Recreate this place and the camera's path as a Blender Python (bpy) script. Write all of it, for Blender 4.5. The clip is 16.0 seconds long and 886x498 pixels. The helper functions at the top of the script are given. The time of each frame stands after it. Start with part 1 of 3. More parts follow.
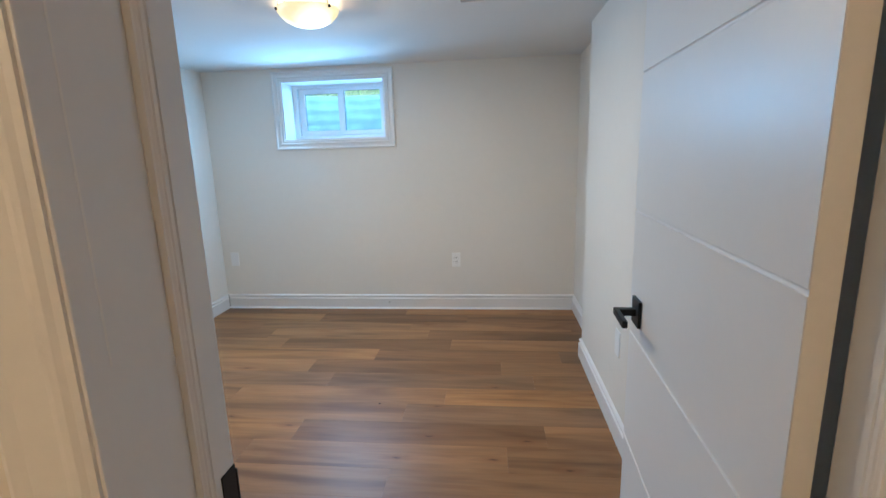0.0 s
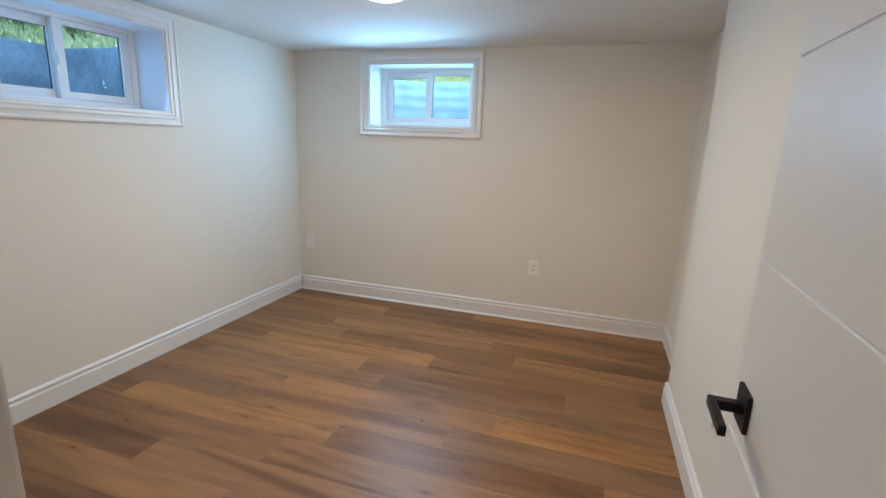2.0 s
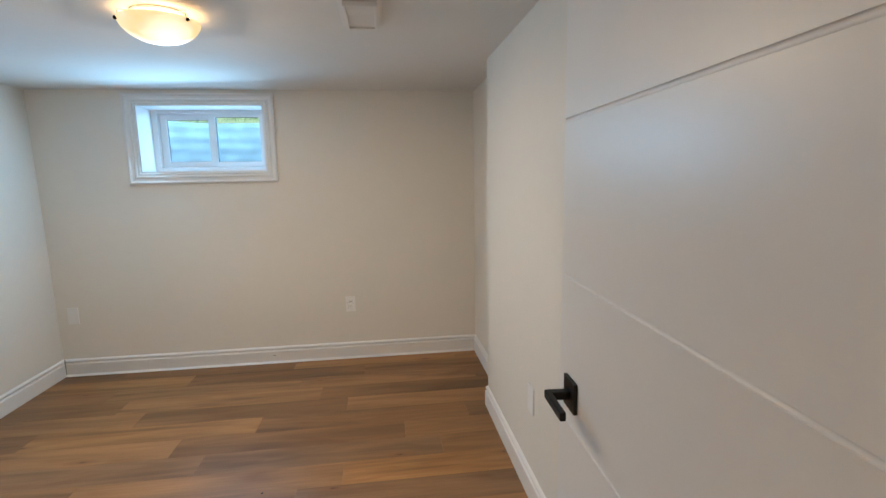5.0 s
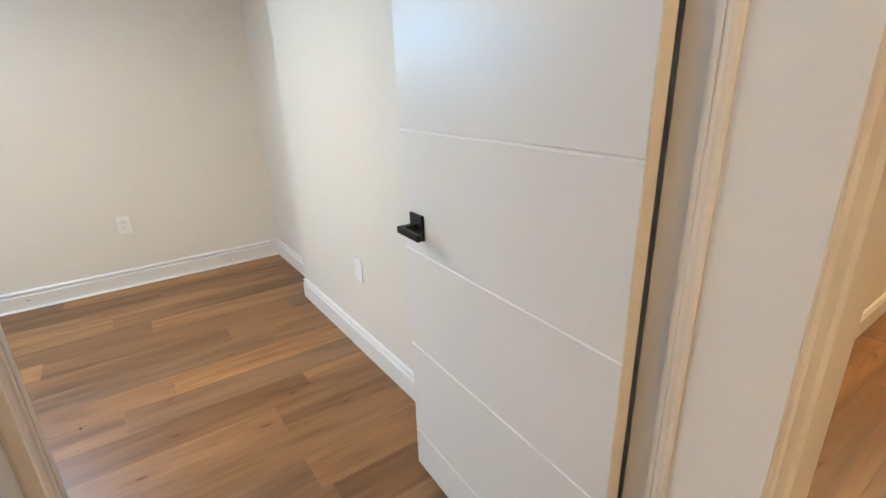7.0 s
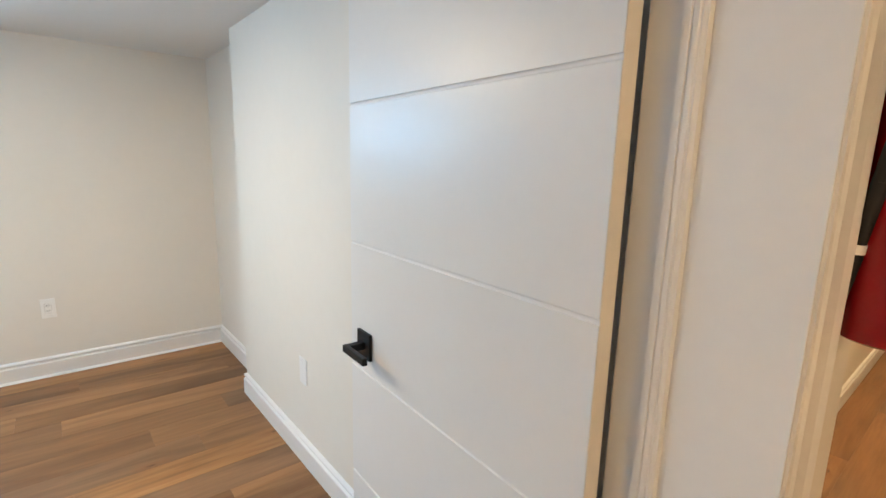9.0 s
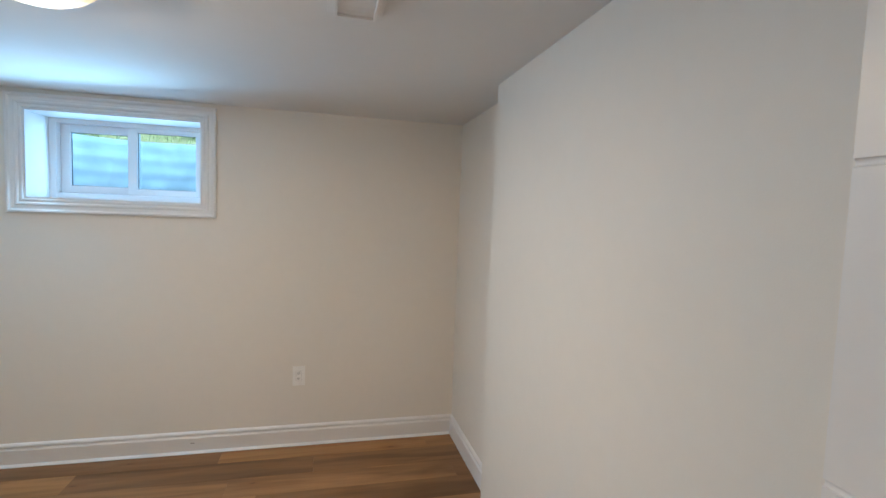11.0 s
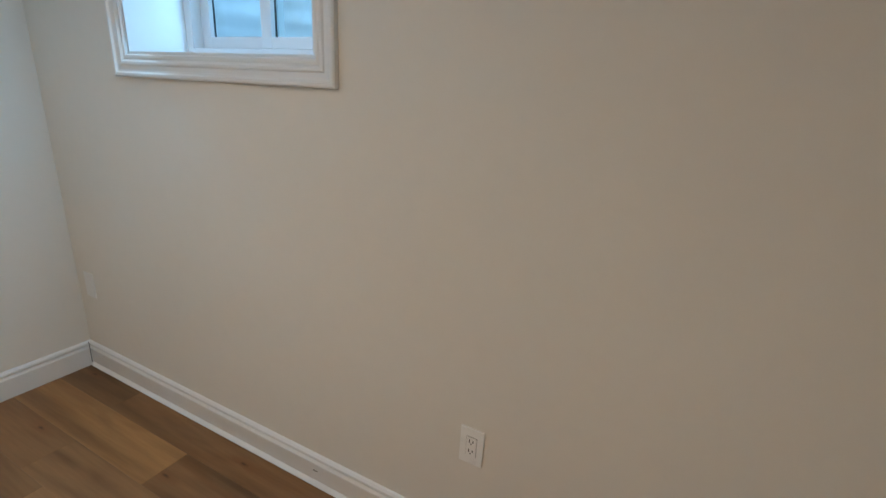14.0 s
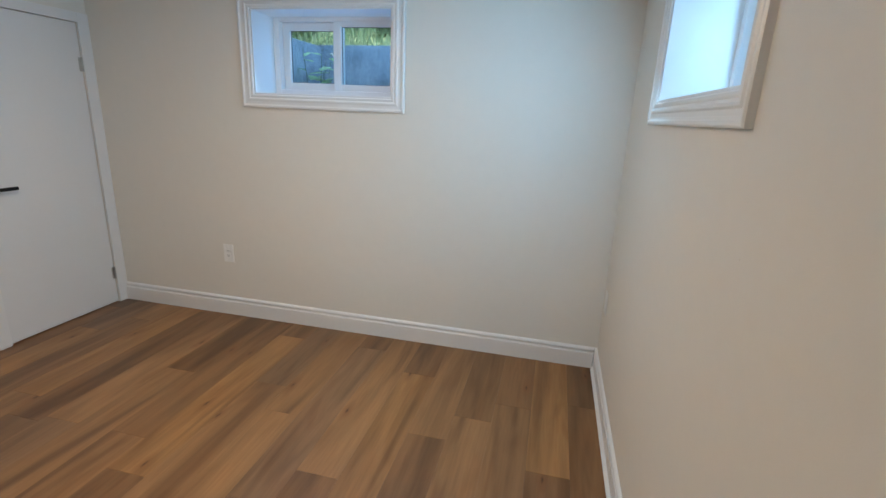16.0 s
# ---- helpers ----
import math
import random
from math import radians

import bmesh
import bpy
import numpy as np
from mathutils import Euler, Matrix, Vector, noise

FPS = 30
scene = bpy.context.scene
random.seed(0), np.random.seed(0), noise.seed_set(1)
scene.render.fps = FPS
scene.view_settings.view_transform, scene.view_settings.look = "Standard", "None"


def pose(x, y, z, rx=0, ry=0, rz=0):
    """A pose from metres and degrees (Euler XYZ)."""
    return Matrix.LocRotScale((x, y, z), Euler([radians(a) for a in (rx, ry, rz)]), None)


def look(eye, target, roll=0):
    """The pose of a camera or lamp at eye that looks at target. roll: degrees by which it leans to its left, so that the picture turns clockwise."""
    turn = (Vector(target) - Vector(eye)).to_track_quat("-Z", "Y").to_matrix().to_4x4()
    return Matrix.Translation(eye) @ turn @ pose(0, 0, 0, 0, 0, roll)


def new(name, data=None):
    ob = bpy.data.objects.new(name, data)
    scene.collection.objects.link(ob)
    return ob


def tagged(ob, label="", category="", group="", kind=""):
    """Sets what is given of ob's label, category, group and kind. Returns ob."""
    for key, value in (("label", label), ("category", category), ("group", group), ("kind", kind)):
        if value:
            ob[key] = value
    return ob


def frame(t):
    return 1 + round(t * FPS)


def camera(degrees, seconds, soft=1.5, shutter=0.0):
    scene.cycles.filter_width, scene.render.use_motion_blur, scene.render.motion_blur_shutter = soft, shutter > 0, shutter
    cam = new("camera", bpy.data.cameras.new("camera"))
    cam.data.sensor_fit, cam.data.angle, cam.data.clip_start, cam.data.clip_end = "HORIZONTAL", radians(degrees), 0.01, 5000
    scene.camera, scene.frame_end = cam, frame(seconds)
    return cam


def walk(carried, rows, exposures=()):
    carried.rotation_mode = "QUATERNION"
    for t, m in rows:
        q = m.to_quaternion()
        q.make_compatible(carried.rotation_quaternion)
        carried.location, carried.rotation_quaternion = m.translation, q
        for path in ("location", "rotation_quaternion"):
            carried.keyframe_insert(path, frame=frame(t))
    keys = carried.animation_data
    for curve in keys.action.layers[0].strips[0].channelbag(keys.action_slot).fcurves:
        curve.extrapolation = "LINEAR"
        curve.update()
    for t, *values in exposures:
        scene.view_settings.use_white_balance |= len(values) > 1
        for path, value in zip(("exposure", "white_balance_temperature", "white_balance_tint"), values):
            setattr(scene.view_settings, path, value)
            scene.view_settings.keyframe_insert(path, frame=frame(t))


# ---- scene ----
cam = camera(86.6, 16.0)
PATH = [
    (0, (0.006, 0.867, 1.421), (-0.199, 2.815, 1.015), -1.7),
    (0.5, (0.009, 0.969, 1.426), (-0.192, 2.908, 0.975), -0.7),
    (1, (0.037, 1.109, 1.425), (-0.264, 3.032, 0.966), 0.5),
    (1.5, (0.067, 1.181, 1.431), (-0.372, 3.077, 0.972), 1.4),
    (2, (0.092, 1.21, 1.444), (-0.491, 3.07, 0.998), 2.2),
    (2.5, (0.145, 1.232, 1.473), (-0.582, 3.044, 1.04), 2.3),
    (3, (0.141, 1.223, 1.491), (-0.599, 3.026, 1.044), 2.0),
    (3.5, (0.168, 1.262, 1.479), (-0.518, 3.085, 1.027), 0.9),
    (4, (0.153, 1.272, 1.47), (-0.36, 3.156, 1.039), -0.2),
    (4.5, (0.08, 1.26, 1.473), (-0.068, 3.219, 1.095), -0.8),
    (5, (-0.021, 1.154, 1.486), (0.228, 3.115, 1.182), -1.1),
    (7.3, (-0.293, 1.027, 1.364), (0.837, 2.528, 0.678), -0.9),
    (7.5, (-0.292, 1.021, 1.366), (0.879, 2.501, 0.705), -0.3),
    (8, (-0.302, 1.003, 1.411), (0.961, 2.451, 0.856), 1.1),
    (8.2, (-0.306, 1.013, 1.427), (0.985, 2.457, 0.927), 1.8),
    (10.3, (-0.033, 1.505, 1.522), (0.876, 3.28, 1.367), 3.7),
    (10.5, (-0.058, 1.614, 1.536), (0.708, 3.457, 1.401), 3.4),
    (10.6, (-0.085, 1.655, 1.542), (0.627, 3.519, 1.408), 3.2),
    (11, (-0.15, 1.852, 1.536), (0.33, 3.789, 1.398), 2.1),
    (11.5, (-0.139, 2.096, 1.56), (0.027, 4.079, 1.366), 1.4),
    (12, (-0.057, 2.395, 1.545), (-0.15, 4.376, 1.289), 0.5),
    (12.5, (-0.036, 2.721, 1.479), (-0.297, 4.677, 1.156), 0.3),
    (13, (0.016, 3.124, 1.481), (-0.394, 5.029, 1.031), 0.8),
    (13.5, (0.099, 3.478, 1.477), (-0.499, 5.308, 0.935), 1.7),
    (14, (0.119, 3.888, 1.474), (-0.752, 5.578, 0.851), 3.3),
    (14.5, (0.083, 4.206, 1.43), (-1.148, 5.631, 0.756), 4.3),
    (15, (0.095, 4.441, 1.429), (-1.619, 5.25, 0.79), 3.7),
    (15.5, (0.218, 4.593, 1.464), (-1.692, 4.747, 0.89), 3.2),
    (16, (0.257, 4.62, 1.474), (-1.62, 4.196, 0.927), 2.5),
]
EXPOSURES = [(0, 0.23, 5200, 5), (1.0, 0.23, 5700, 7), (2.5, 0.09, 6150, 9), (5.2, 0.03, 6250, 9), (7.3, 0.86, 5650, 4), (8.2, 0.84, 5650, 4),
             (10.4, 0.46, 5750, 7), (11.0, 0.08, 6000, 9), (12.0, -0.31, 5850, 9), (13.5, -0.25, 6350, 9), (14.5, -0.31, 6100, 8), (15.2, -0.13, 6000, 8), (16, -0.06, 6300, 10)]
walk(cam, [(t, look(eye, target, roll)) for t, eye, target, roll in PATH], EXPOSURES)

# ---- plan, in metres ----
XL, XR, XJ = -2.525, 0.735, 0.618      # west wall, east wall, east wall of the thicker stretch
YB, YS, YJ = 4.992, 1.443, 3.985       # north wall, south wall (room face), where the east wall steps back
YH, YHN = 1.230, 1.595                 # hall faces of the south wall: at the door, and past the corner
XC = 0.745                             # corner of the hall wall
H = 2.16                               # ceiling
DX0, DX1, DH = -0.374, 0.436, 2.045    # doorway between the jambs, and its height
XFAR, YHS, XHW = 5.95, -0.90, -1.25    # hall: far end, south side, west end
XE, YE = 5.13, 2.60                    # where the hall widens, and the side of that nook
OUT = 0.36                             # thickness of the outer walls
WIN_N = (-1.805, -0.892, 1.553, 2.055)  # opening in the north wall: x, x, z, z
WIN_W = (2.722, 3.640, 1.553, 2.052)    # opening in the west wall: y, y, z, z

# ---- world and light ----
world = bpy.data.worlds.new("sky")
scene.world = world
world.use_nodes = True
wn = world.node_tree
sky = wn.nodes.new("ShaderNodeTexSky")
sky.sky_type, sky.sun_disc = "NISHITA", False
sky.sun_elevation, sky.sun_rotation = radians(42), radians(122)
wn.nodes["Background"].inputs["Strength"].default_value = 0.15
wn.links.new(sky.outputs["Color"], wn.nodes["Background"].inputs["Color"])


def lamp(name, kind, m, power, colour, **more):
    data = bpy.data.lights.new(name, kind)
    data.energy, data.color = power, colour
    for key, value in more.items():
        if key == "size":
            data.size = value
        elif key == "size_y":
            data.shape, data.size_y = "RECTANGLE", value
        elif key == "radius":
            data.shadow_soft_size = value
        elif key == "angle":
            data.angle = value
    ob = new(name, data)
    ob.matrix_world = m
    return ob


lamp("sun", "SUN", look((0, 0, 10), (-0.625, 0.385, 9.34)), 5.0, (1, 0.95, 0.88), angle=radians(0.6))
SKY_BLUE = (0.40, 0.71, 1.0)
lamp("north_window_daylight", "AREA", look((-1.36, 4.885, 1.74), (-1.66, 3.0, 1.25)), 13.5, (0.36, 0.70, 1.0), size=0.76, size_y=0.32)
lamp("north_pane_daylight", "AREA", look((-1.35, 5.215, 1.80), (-1.35, 3.0, 1.72)), 3.4, (0.34, 0.66, 1.0), size=0.84, size_y=0.42)
lamp("west_window_daylight", "AREA", look((-2.499, 3.18, 1.80), (-0.8, 3.18, 1.3)), 2.6, SKY_BLUE, size=0.86, size_y=0.44)
lamp("west_pane_daylight", "AREA", look((-2.75, 3.18, 1.80), (-0.8, 3.18, 1.7)), 0.85, (0.14, 0.45, 1.0), size=0.84, size_y=0.42)
lamp("north_well_daylight", "AREA", look((-1.35, 5.62, 2.16), (-1.35, 5.62, 1.3)), 8.5, (0.38, 0.70, 1.0), size=1.1, size_y=0.5)
lamp("west_well_daylight", "AREA", look((-3.35, 3.2, 2.16), (-3.35, 3.2, 1.3)), 10.0, (0.30, 0.58, 1.0), size=0.8, size_y=1.3)
LAMP_AT = (-0.885, 3.30)
BULBS = ((-0.058, 0.022), (0.042, -0.050))   # two bulbs in the bowl
for bx, by in BULBS:
    lamp("ceiling_bulb", "POINT", pose(LAMP_AT[0] + bx, LAMP_AT[1] + by, H - 0.036), 0.55, (1.0, 0.58, 0.25), radius=0.03)
lamp("ceiling_bowl_light", "AREA", pose(LAMP_AT[0], LAMP_AT[1], H - 0.123), 12.0, (1.0, 0.76, 0.52), size=0.2)
for k in range(6):
    sx, sy = math.cos(math.pi * k / 3 + 0.3), math.sin(math.pi * k / 3 + 0.3)
    lamp("bowl_side_light", "AREA", look((LAMP_AT[0] + 0.150 * sx, LAMP_AT[1] + 0.150 * sy, H - 0.128), (LAMP_AT[0] + 1.15 * sx, LAMP_AT[1] + 1.15 * sy, H - 1.50)), 1.7, (1.0, 0.76, 0.52), size=0.12, size_y=0.04)
lamp("hall_bulb", "POINT", pose(3.6, 1.25, H - 0.09), 42, (1.0, 0.64, 0.30), radius=0.08)
lamp("hall_bulb_west", "POINT", pose(-0.50, -0.40, H - 0.09), 18.0, (1.0, 0.66, 0.36), radius=0.08)


# ---- materials ----
def material(name, colour, rough=0.5, metal=0.0, vary=0.06, scale=3.0, bump=0.0, bump_scale=200.0, second=None, spec=0.5):
    """A plain surface with two scales of variation in its colour and gloss, and fine relief."""
    m = bpy.data.materials.new(name)
    m.use_nodes = True
    n, l = m.node_tree.nodes, m.node_tree.links
    b = n["Principled BSDF"]
    b.inputs["Metallic"].default_value = metal
    b.inputs["Specular IOR Level"].default_value = spec
    co = n.new("ShaderNodeTexCoord")
    big, small = n.new("ShaderNodeTexNoise"), n.new("ShaderNodeTexNoise")
    big.inputs["Scale"].default_value, small.inputs["Scale"].default_value = scale, scale * 14
    big.inputs["Detail"].default_value = small.inputs["Detail"].default_value = 4
    for t in (big, small):
        l.new(co.outputs["Object"], t.inputs["Vector"])
    mix = n.new("ShaderNodeMix")
    mix.data_type = "FLOAT"
    mix.inputs[0].default_value = 0.35
    l.new(big.outputs["Fac"], mix.inputs[2])
    l.new(small.outputs["Fac"], mix.inputs[3])
    ramp = n.new("ShaderNodeValToRGB")
    dark = tuple(c * (1 - vary) for c in (second or colour))
    light = tuple(min(1, c * (1 + vary)) for c in colour)
    ramp.color_ramp.elements[0].position, ramp.color_ramp.elements[1].position = 0.35, 0.65
    ramp.color_ramp.elements[0].color, ramp.color_ramp.elements[1].color = (*dark, 1), (*light, 1)
    l.new(mix.outputs[0], ramp.inputs["Fac"])
    l.new(ramp.outputs["Color"], b.inputs["Base Color"])
    gloss = n.new("ShaderNodeMapRange")
    gloss.inputs["To Min"].default_value, gloss.inputs["To Max"].default_value = max(0, rough - 0.05), min(1, rough + 0.05)
    l.new(mix.outputs[0], gloss.inputs["Value"])
    l.new(gloss.outputs["Result"], b.inputs["Roughness"])
    if bump:
        fine, bm_node = n.new("ShaderNodeTexNoise"), n.new("ShaderNodeBump")
        fine.inputs["Scale"].default_value, fine.inputs["Detail"].default_value = bump_scale, 3
        l.new(co.outputs["Object"], fine.inputs["Vector"])
        bm_node.inputs["Strength"].default_value, bm_node.inputs["Distance"].default_value = bump, 0.002
        l.new(fine.outputs["Fac"], bm_node.inputs["Height"])
        l.new(bm_node.outputs["Normal"], b.inputs["Normal"])
    return m


def plank_material(name, base, streak, knots):
    """Printed oak planks: long grain along x, streaks, cathedral figure and scattered knots, shifted from plank to plank."""
    m = bpy.data.materials.new(name)
    m.use_nodes = True
    n, l = m.node_tree.nodes, m.node_tree.links
    b = n["Principled BSDF"]
    co, info = n.new("ShaderNodeTexCoord"), n.new("ShaderNodeObjectInfo")
    add = n.new("ShaderNodeVectorMath")
    comb = n.new("ShaderNodeCombineXYZ")
    mul = n.new("ShaderNodeMath")
    mul.operation, mul.inputs[1].default_value = "MULTIPLY", 37.0
    l.new(info.outputs["Random"], mul.inputs[0])
    for s in ("X", "Y", "Z"):
        l.new(mul.outputs[0], comb.inputs[s])
    l.new(co.outputs["Object"], add.inputs[0])
    l.new(comb.outputs[0], add.inputs[1])

    def noise_at(sx, sy, detail, rough=0.55, distort=0.0):
        mp, t = n.new("ShaderNodeMapping"), n.new("ShaderNodeTexNoise")
        mp.inputs["Scale"].default_value = (sx, sy, 1)
        t.inputs["Scale"].default_value, t.inputs["Detail"].default_value = 1.0, detail
        t.inputs["Roughness"].default_value, t.inputs["Distortion"].default_value = rough, distort
        l.new(add.outputs[0], mp.inputs["Vector"])
        l.new(mp.outputs[0], t.inputs["Vector"])
        return t.outputs["Fac"]

    def ramp_of(fac, stops):
        r = n.new("ShaderNodeValToRGB")
        e = r.color_ramp.elements
        while len(e) < len(stops):
            e.new(0.5)
        for k, (p, c) in enumerate(stops):
            e[k].position, e[k].color = p, (*c, 1)
        l.new(fac, r.inputs["Fac"])
        return r.outputs["Color"]

    def mixed(kind, fac, a, c):
        x = n.new("ShaderNodeMix")
        x.data_type, x.blend_type = "RGBA", kind
        if isinstance(fac, float):
            x.inputs[0].default_value = fac
        else:
            l.new(fac, x.inputs[0])
        l.new(a, x.inputs[6])
        l.new(c, x.inputs[7])
        return x.outputs[2]

    broad = noise_at(0.75, 7.5, 2, 0.5, 0.9)
    col = ramp_of(broad, [(0.30, tuple(c * 0.86 for c in streak)), (0.47, base), (0.68, tuple(min(1, c * 1.28) for c in base))])
    fine = ramp_of(noise_at(5, 85, 3, 0.6), [(0.3, (0.74, 0.70, 0.66)), (0.62, (1.06, 1.06, 1.06))])
    col = mixed("MULTIPLY", 0.45, col, fine)
    figure = ramp_of(noise_at(1.3, 7, 1.5, 0.5, 1.6), [(0.34, (0.74, 0.62, 0.50)), (0.5, (1, 1, 1)), (0.7, (1.14, 1.06, 0.98))])
    col = mixed("MULTIPLY", 0.5, col, figure)
    spots = n.new("ShaderNodeTexVoronoi")
    spots.voronoi_dimensions = "2D"
    mp = n.new("ShaderNodeMapping")
    mp.inputs["Scale"].default_value = (2.2, 7.5, 1)
    wob = n.new("ShaderNodeTexNoise")
    wob.inputs["Scale"].default_value = 30.0
    warp = n.new("ShaderNodeVectorMath")
    warp.operation, warp.inputs[1].default_value = "MULTIPLY_ADD", (0.035, 0.012, 0)
    l.new(add.outputs[0], wob.inputs["Vector"])
    l.new(wob.outputs["Color"], warp.inputs[0])
    l.new(add.outputs[0], warp.inputs[2])
    l.new(warp.outputs[0], mp.inputs["Vector"])
    l.new(mp.outputs[0], spots.inputs["Vector"])
    spots.inputs["Scale"].default_value = 1.0
    some = n.new("ShaderNodeSeparateColor")
    l.new(spots.outputs["Color"], some.inputs[0])
    pick = n.new("ShaderNodeMath")
    pick.operation, pick.inputs[1].default_value = "GREATER_THAN", 1 - 0.45 * knots
    l.new(some.outputs[0], pick.inputs[0])
    for near, far, tint, much in ((0.05, 0.24, (0.19, 0.075, 0.024, 1), 0.6), (0.012, 0.060, (0.055, 0.024, 0.011, 1), 0.8)):
        fall = n.new("ShaderNodeMapRange")
        fall.inputs["From Min"].default_value, fall.inputs["From Max"].default_value = far, near
        fall.inputs["To Max"].default_value = much
        l.new(spots.outputs["Distance"], fall.inputs["Value"])
        gate = n.new("ShaderNodeMath")
        gate.operation = "MULTIPLY"
        l.new(fall.outputs["Result"], gate.inputs[0])
        l.new(pick.outputs[0], gate.inputs[1])
        tone = n.new("ShaderNodeRGB")
        tone.outputs[0].default_value = tint
        col = mixed("MIX", gate.outputs[0], col, tone.outputs[0])
    hue = n.new("ShaderNodeHueSaturation")
    val = n.new("ShaderNodeMapRange")
    val.inputs["To Min"].default_value, val.inputs["To Max"].default_value = 0.92, 1.14
    l.new(info.outputs["Random"], val.inputs["Value"])
    l.new(val.outputs["Result"], hue.inputs["Value"])
    l.new(col, hue.inputs["Color"])
    l.new(hue.outputs["Color"], b.inputs["Base Color"])
    gl = n.new("ShaderNodeMapRange")
    gl.inputs["To Min"].default_value, gl.inputs["To Max"].default_value = 0.33, 0.45
    b.inputs["Specular IOR Level"].default_value = 0.42
    g = noise_at(3, 60, 3, 0.5)
    l.new(g, gl.inputs["Value"])
    l.new(gl.outputs["Result"], b.inputs["Roughness"])
    bump = n.new("ShaderNodeBump")
    bump.inputs["Strength"].default_value, bump.inputs["Distance"].default_value = 0.05, 0.001
    l.new(g, bump.inputs["Height"])
    l.new(bump.outputs["Normal"], b.inputs["Normal"])
    return m


def glass_material():
    m = bpy.data.materials.new("window_glass")
    m.use_nodes = True
    n, l = m.node_tree.nodes, m.node_tree.links
    n.remove(n["Principled BSDF"])
    a, c = n.new("ShaderNodeBsdfTransparent"), n.new("ShaderNodeBsdfGlossy")
    mix, tilt, power, gloss = n.new("ShaderNodeMixShader"), n.new("ShaderNodeLayerWeight"), n.new("ShaderNodeMath"), n.new("ShaderNodeMath")
    power.operation, power.inputs[1].default_value = "POWER", 5.0
    gloss.operation, gloss.inputs[1].default_value, gloss.inputs[2].default_value = "MULTIPLY_ADD", 0.6, 0.02
    l.new(tilt.outputs["Facing"], power.inputs[0])
    l.new(power.outputs[0], gloss.inputs[0])
    c.inputs["Roughness"].default_value = 0.02
    a.inputs["Color"].default_value = (0.87, 0.95, 0.97, 1)
    l.new(gloss.outputs[0], mix.inputs[0])
    l.new(a.outputs[0], mix.inputs[1])
    l.new(c.outputs[0], mix.inputs[2])
    l.new(mix.outputs[0], n["Material Output"].inputs["Surface"])
    return m


def glow_material(name, centre, rim, strength):
    """Lit glass: brightest where the two bulbs shine through, amber towards the rim."""
    m = material(name, (0.86, 0.80, 0.68), 0.25, vary=0.08, scale=9)
    n, l = m.node_tree.nodes, m.node_tree.links
    b = n["Principled BSDF"]
    co, cloud, add, ramp = (n.new("ShaderNode" + k) for k in ("TexCoord", "TexNoise", "Math", "ValToRGB"))
    l.new(co.outputs["Object"], cloud.inputs["Vector"])
    cloud.inputs["Scale"].default_value, cloud.inputs["Detail"].default_value = 14, 4
    near = n.new("ShaderNodeMath")
    near.operation = "MINIMUM"
    for k, (bx, by) in enumerate(BULBS):
        away = n.new("ShaderNodeVectorMath")
        away.operation, away.inputs[1].default_value = "DISTANCE", (bx, by, -0.085)
        l.new(co.outputs["Object"], away.inputs[0])
        l.new(away.outputs["Value"], near.inputs[k])
    add.operation = "MULTIPLY_ADD"
    add.inputs[1].default_value = 0.030
    l.new(cloud.outputs["Fac"], add.inputs[0])
    l.new(near.outputs[0], add.inputs[2])
    height = n.new("ShaderNodeMapRange")
    height.inputs["From Min"].default_value, height.inputs["From Max"].default_value = 0.118, 0.042
    l.new(add.outputs[0], height.inputs["Value"])
    l.new(height.outputs["Result"], ramp.inputs["Fac"])
    e = ramp.color_ramp.elements
    e[0].position, e[0].color = 0.0, (*rim, 1)
    e[1].position, e[1].color = 1.0, (*centre, 1)
    mid = e.new(0.42)
    mid.color = (*((c + d) / 2 for c, d in zip(rim, centre)), 1)
    l.new(ramp.outputs["Color"], b.inputs["Emission Color"])
    b.inputs["Emission Strength"].default_value = strength
    return m


M_WALL = material("wall_paint", (0.775, 0.745, 0.685), 0.55, vary=0.015, scale=1.3, bump=0.12, bump_scale=260, spec=0.3)
M_HALLWALL = material("hall_wall_paint", (0.78, 0.74, 0.66), 0.6, vary=0.015, scale=1.3, bump=0.12, bump_scale=260, spec=0.3)
M_FARWALL = material("white_wall_paint", (0.82, 0.82, 0.81), 0.6, vary=0.015, scale=1.3, bump=0.12, bump_scale=260, spec=0.3)
M_CEIL = material("ceiling_paint", (0.78, 0.78, 0.77), 0.85, vary=0.012, scale=1.1, bump=0.15, bump_scale=180, spec=0.2)
M_TRIM = material("trim_paint", (0.79, 0.785, 0.775), 0.32, vary=0.012, scale=4, bump=0.03, bump_scale=90)
M_DOOR = material("door_paint", (0.755, 0.75, 0.74), 0.36, vary=0.012, scale=3, bump=0.04, bump_scale=130, spec=0.4)
# The hall's warm light on the white door edge is put into this colour.
M_WARM_LIT_EDGE = material("warm_lit_door_edge", (0.80, 0.76, 0.68), 0.45, vary=0.02, scale=6, bump=0.05, bump_scale=130)
M_VINYL = material("white_vinyl", (0.83, 0.85, 0.87), 0.35, vary=0.01, scale=4)
M_PLASTIC = material("switch_plastic", (0.88, 0.875, 0.85), 0.28, vary=0.01, scale=20)
M_SEAM_GLINT = material("seam_glint", (0.92, 0.90, 0.86), 0.2, vary=0.01, scale=20, spec=0.8)
M_SLOT = material("socket_slots", (0.03, 0.03, 0.03), 0.6, vary=0.1, scale=30)
M_BLACK = material("black_metal", (0.005, 0.005, 0.006), 0.46, metal=0.0, vary=0.15, scale=25, bump=0.05, bump_scale=400, spec=0.3)
M_STEEL = material("brushed_steel", (0.48, 0.47, 0.45), 0.35, metal=1.0, vary=0.1, scale=30)
